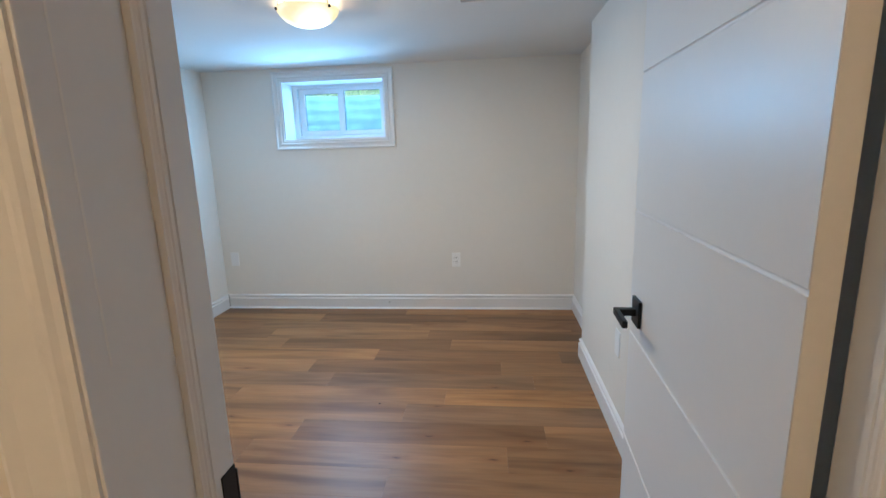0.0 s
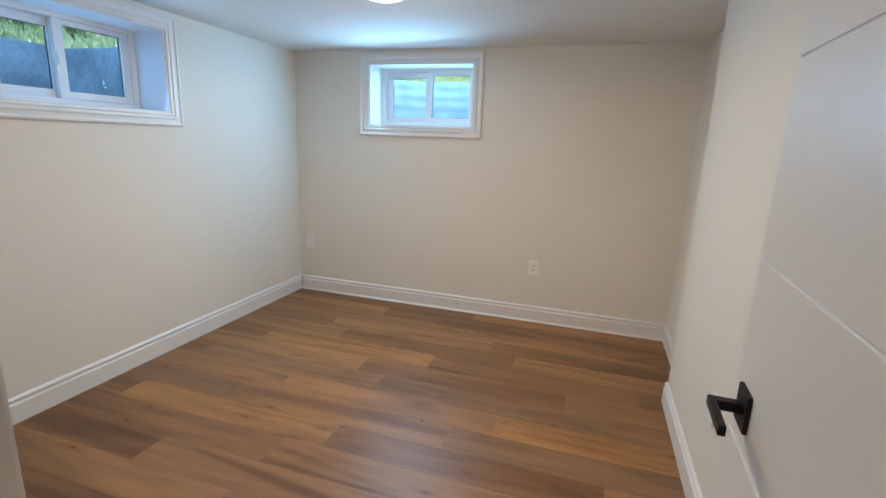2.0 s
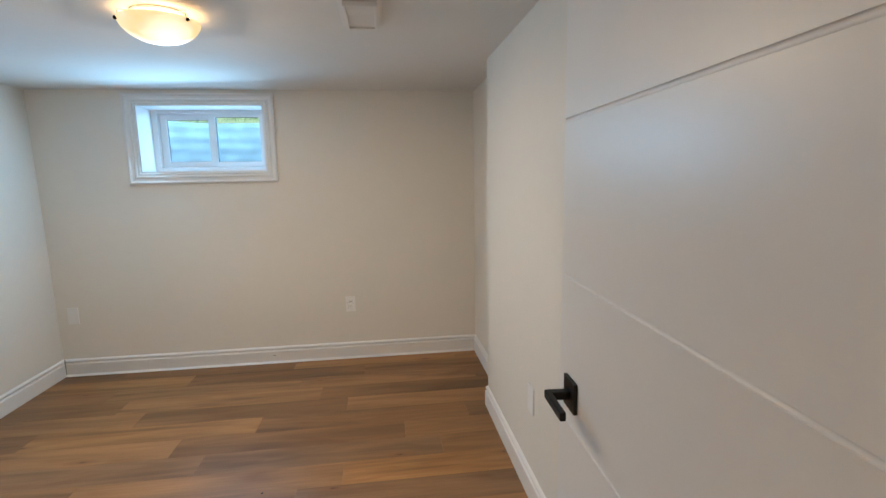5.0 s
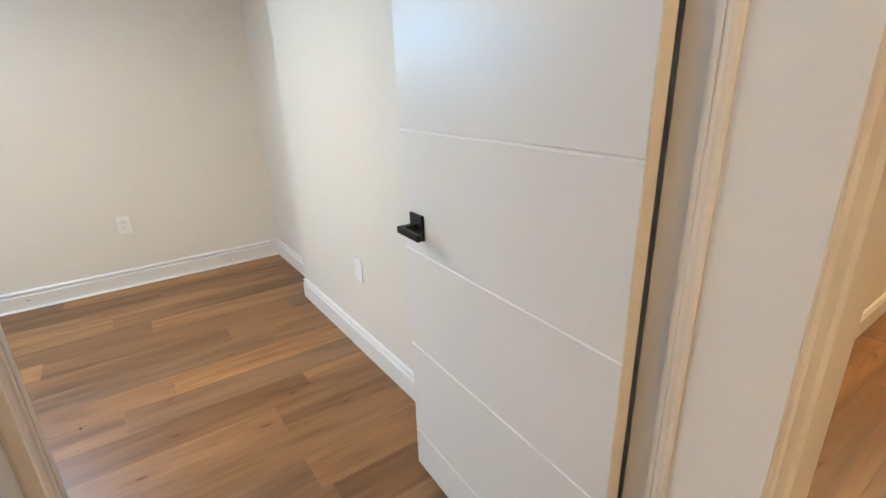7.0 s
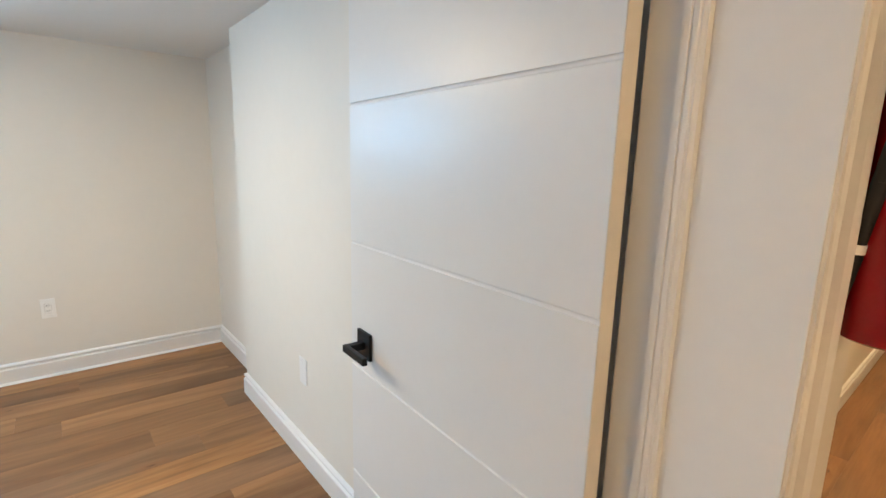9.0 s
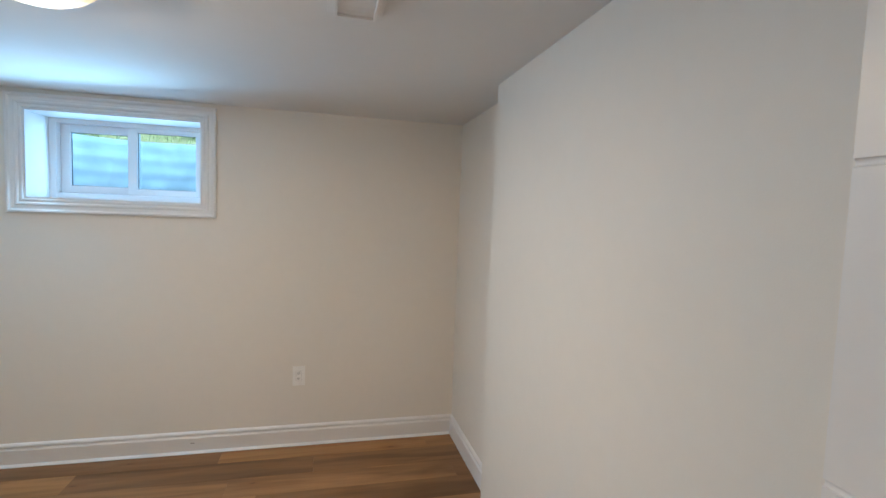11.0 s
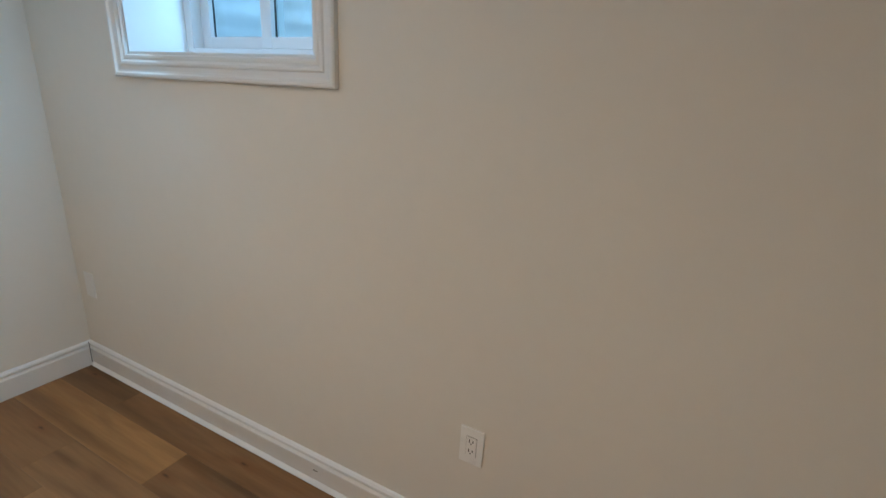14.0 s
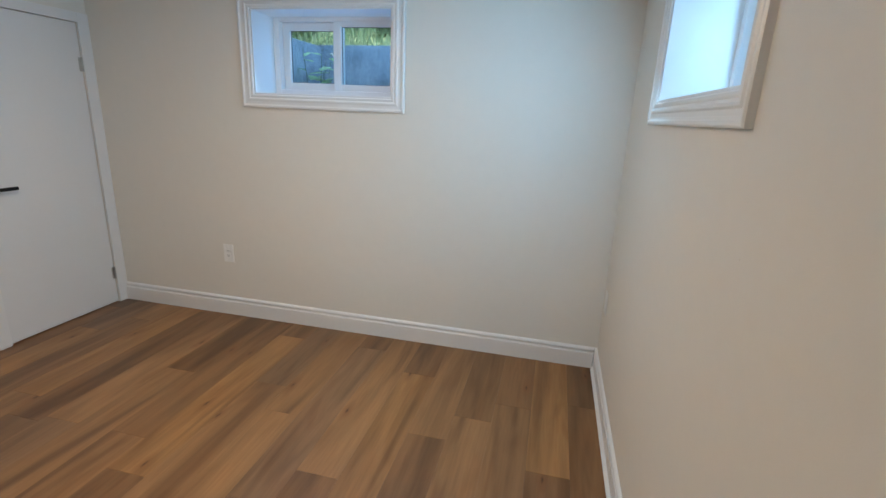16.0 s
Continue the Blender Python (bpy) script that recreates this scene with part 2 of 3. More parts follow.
M_GASKET = material("black_gasket", (0.012, 0.012, 0.014), 0.6, vary=0.1, scale=20)
M_GLASS = glass_material()
M_SHADE = glow_material("alabaster_glass", (1.0, 0.90, 0.68), (0.62, 0.42, 0.17), 1.35)
M_GALV = material("galvanised_steel", (0.62, 0.65, 0.68), 0.6, metal=0.15, vary=0.18, scale=7, bump=0.1, bump_scale=60)
M_CONC = material("weathered_concrete", (0.35, 0.37, 0.40), 0.9, vary=0.2, scale=3, bump=0.5, bump_scale=50, second=(0.20, 0.215, 0.235))
M_GRAVEL = material("gravel", (0.48, 0.47, 0.45), 0.95, vary=0.3, scale=22, bump=1.0, bump_scale=70)
M_LAWN = material("lawn_soil", (0.075, 0.12, 0.03), 0.95, vary=0.35, scale=2.5, bump=0.8, bump_scale=40, second=(0.05, 0.07, 0.02))
# The west bank's cool shade is put into this leaf colour.
M_SHADED_LEAF = material("leaf", (0.40, 0.54, 0.40), 0.5, vary=0.3, scale=6, second=(0.25, 0.38, 0.26))
M_LEAF2 = material("light_leaf", (0.62, 0.72, 0.42), 0.5, vary=0.3, scale=6, second=(0.42, 0.53, 0.28))
for leafy in (M_SHADED_LEAF, M_LEAF2):
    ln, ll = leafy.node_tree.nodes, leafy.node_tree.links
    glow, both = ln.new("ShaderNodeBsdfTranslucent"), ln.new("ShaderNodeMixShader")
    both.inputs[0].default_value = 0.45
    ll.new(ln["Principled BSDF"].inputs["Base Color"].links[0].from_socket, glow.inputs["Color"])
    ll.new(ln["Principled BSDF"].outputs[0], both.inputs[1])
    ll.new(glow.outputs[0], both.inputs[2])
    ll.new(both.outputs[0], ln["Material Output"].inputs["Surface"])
M_STEM = material("stem", (0.09, 0.12, 0.04), 0.7, vary=0.2, scale=30)
M_RED = material("red_enamel", (0.30, 0.004, 0.009), 0.25, vary=0.05, scale=8)
M_LABEL = material("label_paper", (0.46, 0.43, 0.38), 0.5, vary=0.05, scale=20)
M_INK = material("label_ink", (0.13, 0.12, 0.10), 0.55, vary=0.1, scale=30)
M_RUBBER = material("black_rubber", (0.005, 0.005, 0.005), 0.6, vary=0.2, scale=40)
M_SCUFF = material("grey_scuff", (0.33, 0.31, 0.29), 0.6, vary=0.2, scale=60)
M_SPECK = material("dark_speck", (0.02, 0.016, 0.012), 0.7, vary=0.2, scale=60)


# ---- building helpers ----
def box(bm, x0, x1, y0, y1, z0, z1, bevel=0.0):
    made = bmesh.ops.create_cube(bm, size=1)["verts"]
    for v in made:
        v.co = Vector((x0 + (v.co.x + 0.5) * (x1 - x0), y0 + (v.co.y + 0.5) * (y1 - y0), z0 + (v.co.z + 0.5) * (z1 - z0)))
    if bevel:
        edges = list({e for v in made for e in v.link_edges})
        bmesh.ops.bevel(bm, geom=edges, offset=bevel, segments=2, profile=0.6, affect="EDGES")
    return bm


def rod(bm, a, b, r0, r1=None, sides=16):
    a, b = Vector(a), Vector(b)
    turn = (b - a).to_track_quat("Z", "Y").to_matrix().to_4x4()
    bmesh.ops.create_cone(bm, cap_ends=True, segments=sides, radius1=r0, radius2=r0 if r1 is None else r1, depth=(b - a).length,
                          matrix=Matrix.Translation((a + b) / 2) @ turn)
    return bm


def lathe(bm, rings, sides=48, at=(0, 0, 0)):
    """A turned shape: rings of (radius, height)."""
    rows = []
    for r, z in rings:
        if r < 1e-5:
            rows.append([bm.verts.new((at[0], at[1], at[2] + z))])
        else:
            rows.append([bm.verts.new((at[0] + r * math.cos(2 * math.pi * k / sides), at[1] + r * math.sin(2 * math.pi * k / sides), at[2] + z))
                         for k in range(sides)])
    for low, high in zip(rows, rows[1:]):
        for k in range(sides):
            q = [low[k % len(low)], low[(k + 1) % len(low)], high[(k + 1) % len(high)], high[k % len(high)]]
            q = [v for i, v in enumerate(q) if v not in q[:i]]
            if len(q) > 2:
                bm.faces.new(q)
    return bm


def sweep(bm, profile, path, closed=False):
    """A moulding: profile points (out, up) carried along corners given as (point, out direction, up direction), mitred."""
    rows = [[bm.verts.new(Vector(p) + Vector(o) * a + Vector(u) * b) for a, b in profile] for p, o, u in path]
    pairs = list(zip(rows, rows[1:] + rows[:1] if closed else rows[1:]))
    for r, s in pairs:
        for k in range(len(profile)):
            k2 = (k + 1) % len(profile)
            bm.faces.new((r[k], r[k2], s[k2], s[k]))
    if not closed:
        bm.faces.new(rows[0])
        bm.faces.new(rows[-1])
    return bm


def mesh_of(bm, name, mat, smooth=False):
    bmesh.ops.recalc_face_normals(bm, faces=bm.faces)
    me = bpy.data.meshes.new(name)
    bm.to_mesh(me)
    bm.free()
    for mm in (mat if isinstance(mat, (list, tuple)) else [mat]):
        me.materials.append(mm)
    if smooth:
        me.shade_smooth()
        me.set_sharp_from_angle(angle=radians(35))
    return me


def part(name, bm, mat, parent, label="", smooth=False):
    ob = new(name, mesh_of(bm, name, mat, smooth))
    ob.parent = parent
    if label:
        tagged(ob, label)
    return ob


def thing(name, label, category, at=(0, 0, 0), rz=0, group=""):
    ob = new(name)
    ob.empty_display_size = 0.1
    ob.matrix_world = pose(*at, 0, 0, rz)
    return tagged(ob, label, category, group)


def structure(name, bm, mat, label, category="", smooth=False):
    return tagged(new(name, mesh_of(bm, name, mat, smooth)), label, category or name.split("_")[0], kind="structure")


def slab(bm, axis, a0, a1, u0, u1, v0, v1, holes=()):
    """A solid slab a0..a1 along the axis, over u, v (the two other axes in order), with rectangular holes cut through."""
    us = sorted({u0, u1, *(h[0] for h in holes), *(h[1] for h in holes)})
    vs = sorted({v0, v1, *(h[2] for h in holes), *(h[3] for h in holes)})

    def solid(i, j):
        if not (0 <= i < len(us) - 1 and 0 <= j < len(vs) - 1):
            return False
        cu, cv = (us[i] + us[i + 1]) / 2, (vs[j] + vs[j + 1]) / 2
        return not any(h[0] < cu < h[1] and h[2] < cv < h[3] for h in holes)

    seen = {}

    def vert(i, j, a):
        if (i, j, a) not in seen:
            c = [us[i], vs[j]]
            c.insert(axis, a)
            seen[i, j, a] = bm.verts.new(c)
        return seen[i, j, a]

    for i in range(len(us) - 1):
        for j in range(len(vs) - 1):
            if not solid(i, j):
                continue
            for a in (a0, a1):
                bm.faces.new([vert(i, j, a), vert(i + 1, j, a), vert(i + 1, j + 1, a), vert(i, j + 1, a)])
            for di, dj, e in ((-1, 0, ((i, j), (i, j + 1))), (1, 0, ((i + 1, j), (i + 1, j + 1))), (0, -1, ((i, j), (i + 1, j))), (0, 1, ((i, j + 1), (i + 1, j + 1)))):
                if not solid(i + di, j + dj):
                    bm.faces.new([vert(*e[0], a0), vert(*e[1], a0), vert(*e[1], a1), vert(*e[0], a1)])
    return bm


# ---- the shell ----
B = bmesh.new


def hall_y(x):
    """The hall face of the door wall, which runs slightly askew to the room."""
    return YH + 0.028 * max(-0.406, min(0.404, 0.03 - x))


def askew(bm):
    for v in bm.verts:
        if v.co.y < 1.30:
            v.co.y += hall_y(v.co.x) - YH
    return bm


ZF = -0.012
structure("wall_north", slab(B(), 1, YB, YB + OUT, XL - OUT, XR + 0.14, ZF, H, [WIN_N]), M_WALL, "warm off-white painted wall with a high window opening", "wall")
structure("wall_west", slab(B(), 0, XL - OUT, XL, YHS, YB, ZF, H, [WIN_W]), M_WALL, "warm off-white painted wall with a high window opening", "wall")
structure("wall_east", slab(B(), 0, XJ, XR + 0.14, YS, YJ, ZF, H), M_WALL, "warm off-white painted wall with an outside corner", "wall")
structure("wall_east_recess", slab(B(), 0, XR, XR + 0.14, YJ, YB, ZF, H), M_WALL, "warm off-white painted wall set back from its neighbour", "wall")
CX0, CX1, CH, YSC, XCE = -2.447, -1.690, 1.957, 1.490, -1.58   # closet doorway, face and end of its thicker wall
structure("wall_closet", slab(B(), 1, YH, YSC, XL, XCE, ZF, H, [(CX0, CX1, ZF, CH)]), M_WALL, "painted wall with a closet doorway", "wall")
structure("wall_south", askew(slab(B(), 1, YH, YS, XCE, XC, ZF, H, [(DX0 - 0.02, DX1 + 0.02, ZF, DH + 0.02)])), M_WALL, "painted wall with the room's doorway", "wall")
structure("wall_hall_north", slab(B(), 1, YHN, YHN + 0.12, XR + 0.14, XE, ZF, H), M_HALLWALL, "warm-lit cream painted hall wall", "wall")
structure("wall_nook_west", slab(B(), 0, XE - 0.12, XE, YHN + 0.12, YE, ZF, H), M_HALLWALL, "cream painted wall round the hall corner", "wall")
structure("wall_nook_north", slab(B(), 1, YE, YE + 0.12, XE - 0.12, XFAR + 0.12, ZF, H), M_HALLWALL, "cream painted wall closing the hall nook", "wall")
structure("wall_hall_return", slab(B(), 0, XC, XR + 0.14, YS, YHN + 0.12, ZF, H), M_HALLWALL, "short cream painted return of the hall wall", "wall")
structure("wall_hall_far", slab(B(), 0, XFAR, XFAR + 0.12, YHS, YE, ZF, H), M_FARWALL, "white painted wall closing the hall", "wall")
structure("wall_hall_south", slab(B(), 1, YHS - 0.12, YHS, XL - OUT, XFAR + 0.12, ZF, H), M_HALLWALL, "cream painted hall wall", "wall")
structure("wall_hall_west", slab(B(), 0, XHW - 0.1, XHW, YHS, YH, ZF, H), M_HALLWALL, "cream painted wall closing the hall", "wall")
structure("ceiling", slab(B(), 2, H, H + 0.2, XL - OUT, XFAR + 0.12, YHS - 0.12, YB + OUT), M_CEIL, "flat white painted ceiling")
floor = structure("floor", slab(B(), 2, -0.1, ZF, XL - OUT, XFAR + 0.12, YHS - 0.12, YB + OUT), M_GASKET, "honey-brown oak-look plank floor")

# ---- baseboards: a tall board with a groove and a small rounded cap ----
BASE = [(0, 0.001), (0.027, 0.001), (0.0275, 0.004), (0.0115, 0.0150), (0.0170, 0.0965), (0.0155, 0.1000), (0.0070, 0.1060), (0.0055, 0.1080), (0.0055, 0.1125),
        (0.0130, 0.1145), (0.0150, 0.119), (0.0135, 0.127), (0.0065, 0.134), (0, 0.137)]


PLAIN = [(0, 0.001), (0.0175, 0.001)] + BASE[4:]   # without the caulked shoe


def baseboard(name, corners, profile=PLAIN, label="white painted baseboard with a grooved cap"):
    """corners: floor points along the wall, each with the direction out of the wall there (a sum of two at a mitre)."""
    bm = sweep(B(), profile, [((x, y, 0), (ox, oy, 0), (0, 0, 1)) for x, y, ox, oy in corners])
    return structure(name, bm, M_TRIM, label, "baseboard")


baseboard("baseboard_west", [(XL, YSC + 0.0125, 1, 0), (XL, YB, 1, -1)])
baseboard("baseboard_north", [(XL, YB, 1, -1), (XR, YB, -1, -1)], BASE, "white painted baseboard with a grooved cap and a caulked shoe")
baseboard("baseboard_east", [(XR, YB, -1, -1), (XR, YJ, -1, 1), (XJ, YJ, -1, 1), (XJ, YS, -1, 1)])
baseboard("baseboard_south_west", [(XCE, YS, 0, 1), (DX0 - 0.09, YS, 0, 1)])
baseboard("baseboard_hall", [(XR + 0.14, YHN, 0, -1), (XE, YHN, 1, -1), (XE, YE, 1, -1), (XFAR, YE, -1, -1), (XFAR, YHS, -1, 1)])

# ---- doorway: jambs, stops, casings ----
CASE = [(0, 0), (0.088, 0), (0.088, 0.016), (0.080, 0.019), (0.072, 0.016), (0.066, 0.0135), (0.030, 0.011), (0.022, 0.013), (0.014, 0.013), (0.008, 0.0095), (0, 0.008)]


def casing(name, x0, x1, z, y, side, legs=(True, True), label="white painted moulded door casing"):
    """A casing round a doorway in a wall along x, whose face lies at y, a function of x; side: the way its face looks along y."""
    path = []
    if legs[0]:
        path.append(((x0, y(x0), 0.001), (-1, 0, 0)))
    path += [((x0, y(x0), z), (-1, 0, 1)), ((x1, y(x1), z), (1, 0, 1))]
    if legs[1]:
        path.append(((x1, y(x1), 0.001), (1, 0, 0)))
    bm = sweep(B(), CASE, [(p, o, (0, side, 0)) for p, o in path])
    return structure(name, bm, M_TRIM, label, "trim")


def jamb():
    bm = B()
    y0, y1 = YH - 0.004, YS + 0.003
    box(bm, DX0 - 0.02, DX0, y0, y1, 0, DH, 0.0015)
    box(bm, DX1, DX1 + 0.02, y0, y1, 0, DH, 0.0015)
    box(bm, DX0 - 0.02, DX1 + 0.02, y0, y1, DH, DH + 0.02, 0.0015)
    return structure("door_jamb", askew(bm), M_TRIM, "white painted deep door jamb with a seam", "trim")


STOP = [(0, 0), (0, 0.034), (0.011, 0.034), (0.011, 0.0235), (0.0085, 0.0222), (0.0085, 0.0205), (0.011, 0.0192), (0.011, 0.0135), (0.0092, 0.0118), (0.0092, 0.0102), (0.0105, 0.0085), (0.0085, 0.0055), (0.0080, 0.0025), (0.002, 0)]


def door_stop():
    y = 1.360
    path = [((DX0, y, 0.001), (1, 0, 0)), ((DX0, y, DH), (1, 0, -1)), ((DX1, y, DH), (-1, 0, -1)), ((DX1, y, 0.001), (-1, 0, 0))]
    bm = sweep(B(), STOP, [(p, o, (0, 1, 0)) for p, o in path])
    return structure("door_stop", bm, M_TRIM, "white painted door stop moulding", "trim")


jamb()
# The highlight along the jamb joint is put into a paler strip.
structure("jamb_seam", box(B(), DX0 - 0.001, DX0 + 0.0004, 1.268, 1.2705, 1.22, DH - 0.002), M_SEAM_GLINT, "thin glossy line along a jamb joint, its highlight in pale colour", "trim")
door_stop()
casing("casing_hall", DX0 - 0.004, DX1 + 0.004, DH + 0.004, hall_y, -1)
casing("casing_room", DX0 - 0.006, DX1 + 0.030, DH + 0.004, lambda x: YS, 1)


def lever_handle(parent, x, z, face, out, way, reach=0.060):
    """Square rosette and bent flat lever on a door face at y = face; out: the way the face looks along y; way: the way the lever runs along x."""
    def slim(x0, x1, y0, y1, z0, z1, bevel):
        ya, yb = sorted((face + out * y0, face + out * y1))
        return box(B(), x0, x1, ya, yb, z0, z1, bevel)
    ros = part("rosette", slim(x - 0.036, x + 0.036, 0, 0.009, z - 0.038, z + 0.038, 0.002), M_BLACK, parent, "square matt black rosette")
    part("neck", slim(x - 0.011, x + 0.011, 0.008, reach, z - 0.010, z + 0.010, 0.003), M_BLACK, ros)
    a, b = sorted((x - way * 0.011, x + way * 0.108))
    part("lever", slim(a, b, reach - 0.008, reach + 0.006, z - 0.010, z + 0.010, 0.003), M_BLACK, ros, "flat matt black lever")


def door_leaf(width, height, grooves, thick=0.035):
    """A slab door, hinge edge at x = 0, face towards -y at y = 0, with rounded grooves cut across its face and its back."""
    bm = B()
    rows, g, d = [(0.0, 0.0)], 0.005, 0.0038
    for z in sorted(grooves):
        for k in range(9):
            u = -1 + k / 4
            rows.append((d * math.sqrt(max(0, 1 - u * u)), z + g * u))
    rows.append((0.0, height))
    front = [(deep, z) for deep, z in rows]
    back = [(thick - deep, z) for deep, z in rows]
    outline = front + back[::-1]
    ends = [[bm.verts.new((x, y, z)) for y, z in outline] for x in (0, width)]
    m = len(outline)
    for k in range(m):
        bm.faces.new((ends[0][k], ends[0][(k + 1) % m], ends[1][(k + 1) % m], ends[1][k]))
    half = len(front)
    for row in ends:
        for k in range(half - 1):
            bm.faces.new((row[k], row[k + 1], row[m - 2 - k], row[m - 1 - k]))
    return bm


def moved(bm, x=0, y=0, z=0):
    bmesh.ops.translate(bm, verts=bm.verts, vec=(x, y, z))
    return bm


# the room's door, open to just past a right angle
DOOR_W, DOOR_H, DOOR_Z = 0.813, 2.025, 0.012
door = thing("bedroom_door", "white painted slab door with horizontal grooves, standing open", "door", (0.382, 1.447, DOOR_Z), 87.4)
GROOVES = [z - DOOR_Z for z in (0.170, 0.532, 0.880, 1.242, 1.612)]
part("leaf", moved(door_leaf(DOOR_W, DOOR_H, GROOVES), 0, -0.035), M_DOOR, door)
part("edge_strip", box(B(), -0.0015, -0.0002, -0.034, -0.001, 0.001, DOOR_H - 0.001), M_WARM_LIT_EDGE, door, "painted door edge with the hall's warm light in its colour")
lever_handle(door, 0.726, 0.964 - DOOR_Z, 0.0, 1, -1)
lever_handle(door, 0.726, 0.964 - DOOR_Z, -0.035, -1, -1)
part("latch_plate", box(B(), DOOR_W, DOOR_W + 0.0015, -0.029, -0.006, 0.915, 0.975, 0.0005), M_BLACK, door, "black latch plate")
for z in (0.22, 1.80):
    hinge = part("hinge", rod(B(), (-0.004, -0.041, z - 0.045), (-0.004, -0.041, z + 0.045), 0.006), M_BLACK, door, "black butt hinge", True)
    part("hinge_leaf", box(B(), -0.0035, -0.002, -0.036, -0.006, z - 0.044, z + 0.044), M_BLACK, hinge)

strike = thing("strike_plate", "matt black strike plate let into the white jamb", "strike plate", (DX0, YS - 0.018, 0.945))
part("plate", box(B(), -0.001, 0.002, -0.013, 0.020, -0.036, 0.036, 0.0006), M_BLACK, strike)
part("lip", box(B(), -0.006, 0.0025, 0.0205, 0.0245, -0.026, 0.026, 0.001), M_BLACK, strike)

# the closet door, closed, its hinges by the corner
closet = thing("closet_door", "plain white painted closet door, closed, with a black lever", "door", (CX0 + 0.004, YSC - 0.004, 0.008))
CW = CX1 - CX0 - 0.008
part("leaf", moved(box(B(), 0, CW, -0.035, 0, 0, CH - 0.012, 0.0015)), M_DOOR, closet)
lever_handle(closet, CW - 0.065, 0.945, 0.0, 1, -1)
for z in (0.225, 1.69):
    hinge = part("hinge", rod(B(), (-0.001, 0.006, z - 0.045), (-0.001, 0.006, z + 0.045), 0.0055), M_STEEL, closet, "brushed steel butt hinge", True)
    part("hinge_leaf", box(B(), 0.002, 0.020, -0.001, 0.0015, z - 0.044, z + 0.044), M_STEEL, hinge)
bm = B()
box(bm, XL + 0.0005, CX0, YSC, YSC + 0.012, 0.001, CH + 0.06, 0.002)
box(bm, CX1, CX1 + 0.07, YSC, YSC + 0.012, 0.001, CH + 0.06, 0.002)
box(bm, CX0, CX1, YSC, YSC + 0.0118, CH, CH + 0.06, 0.002)
structure("casing_closet", bm, M_TRIM, "flat white painted closet door casing", "trim")

# ---- windows: moulded trim, boarded reveal, white sliding sashes ----
TRIM = [(0, 0), (0.080, 0), (0.080, 0.017), (0.074, 0.021), (0.066, 0.021), (0.060, 0.015), (0.054, 0.0135), (0.040, 0.0135), (0.034, 0.018), (0.026, 0.018),
        (0.018, 0.012), (0.012, 0.014), (0.004, 0.014), (0, 0.010)]


def window(name, opening, m, label, latched=False):
    """Built in its own frame: u along the wall to the right as seen from inside, +y outwards, the wall's inner face at y = 0."""
    u0, u1, z0, z1 = opening
    w = thing(name, label, "window")
    w.matrix_world = m
    w["kind"] = "structure"
    path = [((u0, 0, z0), (-1, 0, -1)), ((u1, 0, z0), (1, 0, -1)), ((u1, 0, z1), (1, 0, 1)), ((u0, 0, z1), (-1, 0, 1))]
    part("window_trim", sweep(B(), TRIM, [(p, o, (0, -1, 0)) for p, o in path], closed=True), M_TRIM, w, "white painted moulded window trim")
    t, d = 0.010, 0.232
    bm = B()
    box(bm, u0, u0 + t, -0.004, d, z0 + t, z1 - t)
    box(bm, u1 - t, u1, -0.004, d, z0 + t, z1 - t)
    box(bm, u0, u1, -0.004, d, z1 - t, z1)
    part("reveal", bm, M_TRIM, w, "white painted deep window reveal")
    part("window_sill", box(B(), u0, u1, -0.006, d, z0, z0 + t, 0.002), M_TRIM, w, "white painted inner sill")

    def ring(a0, a1, b0, b1, th, y0, y1, bevel):
        bm = B()
        box(bm, a0, a0 + th[0], y0, y1, b0, b1, bevel)
        box(bm, a1 - th[1], a1, y0, y1, b0, b1, bevel)
        box(bm, a0 + th[0] - 0.001, a1 - th[1] + 0.001, y0 + 0.0005, y1 - 0.0005, b0, b0 + th[2], bevel)
        box(bm, a0 + th[0] - 0.001, a1 - th[1] + 0.001, y0 + 0.0005, y1 - 0.0005, b1 - th[3], b1, bevel)
        return bm

    part("window_frame", ring(u0, u1, z0, z1, (0.048, 0.048, 0.045, 0.035), d, d + 0.085, 0.003), M_VINYL, w, "white vinyl window frame")
    mid = (u0 + u1) / 2
    a0, a1, b0, b1 = u0 + 0.049, u1 - 0.049, z0 + 0.046, z1 - 0.036
    sashes = ((a0, mid + 0.022, (0.050, 0.050, 0.046, 0.046), d + 0.045), (mid - 0.028, a1, (0.052, 0.046, 0.040, 0.028), d + 0.008))
    for k, (s0, s1, th, y) in enumerate(sashes):
        sash = part("sash", ring(s0, s1, b0, b1, th, y, y + 0.032, 0.003), M_VINYL, w, "white vinyl sliding sash")
        g0, g1, h0, h1 = s0 + th[0], s1 - th[1], b0 + th[2], b1 - th[3]
        part("gasket", ring(g0 - 0.0005, g1 + 0.0005, h0 - 0.0005, h1 + 0.0005, (0.0025,) * 4, y + 0.0195, y + 0.027, 0.0), M_GASKET, sash, "black glazing gasket")
        pane = part("pane", box(B(), g0 + 0.003, g1 - 0.003, y + 0.015, y + 0.019, h0 + 0.003, h1 - 0.003), M_GLASS, sash, "clear glass pane")
        pane.visible_shadow = False
        if k == 1 and latched:
            zc = (b0 + b1) / 2
            latch = part("latch", box(B(), mid - 0.024, mid - 0.006, y - 0.010, y, zc - 0.034, zc + 0.034, 0.004), M_VINYL, sash, "white sash latch")
            part("latch_tongue", rod(B(), (mid - 0.015, y - 0.008, zc - 0.006), (mid - 0.034, y - 0.018, zc + 0.022), 0.006, 0.004, 10), M_VINYL, latch, smooth=True)
    return w


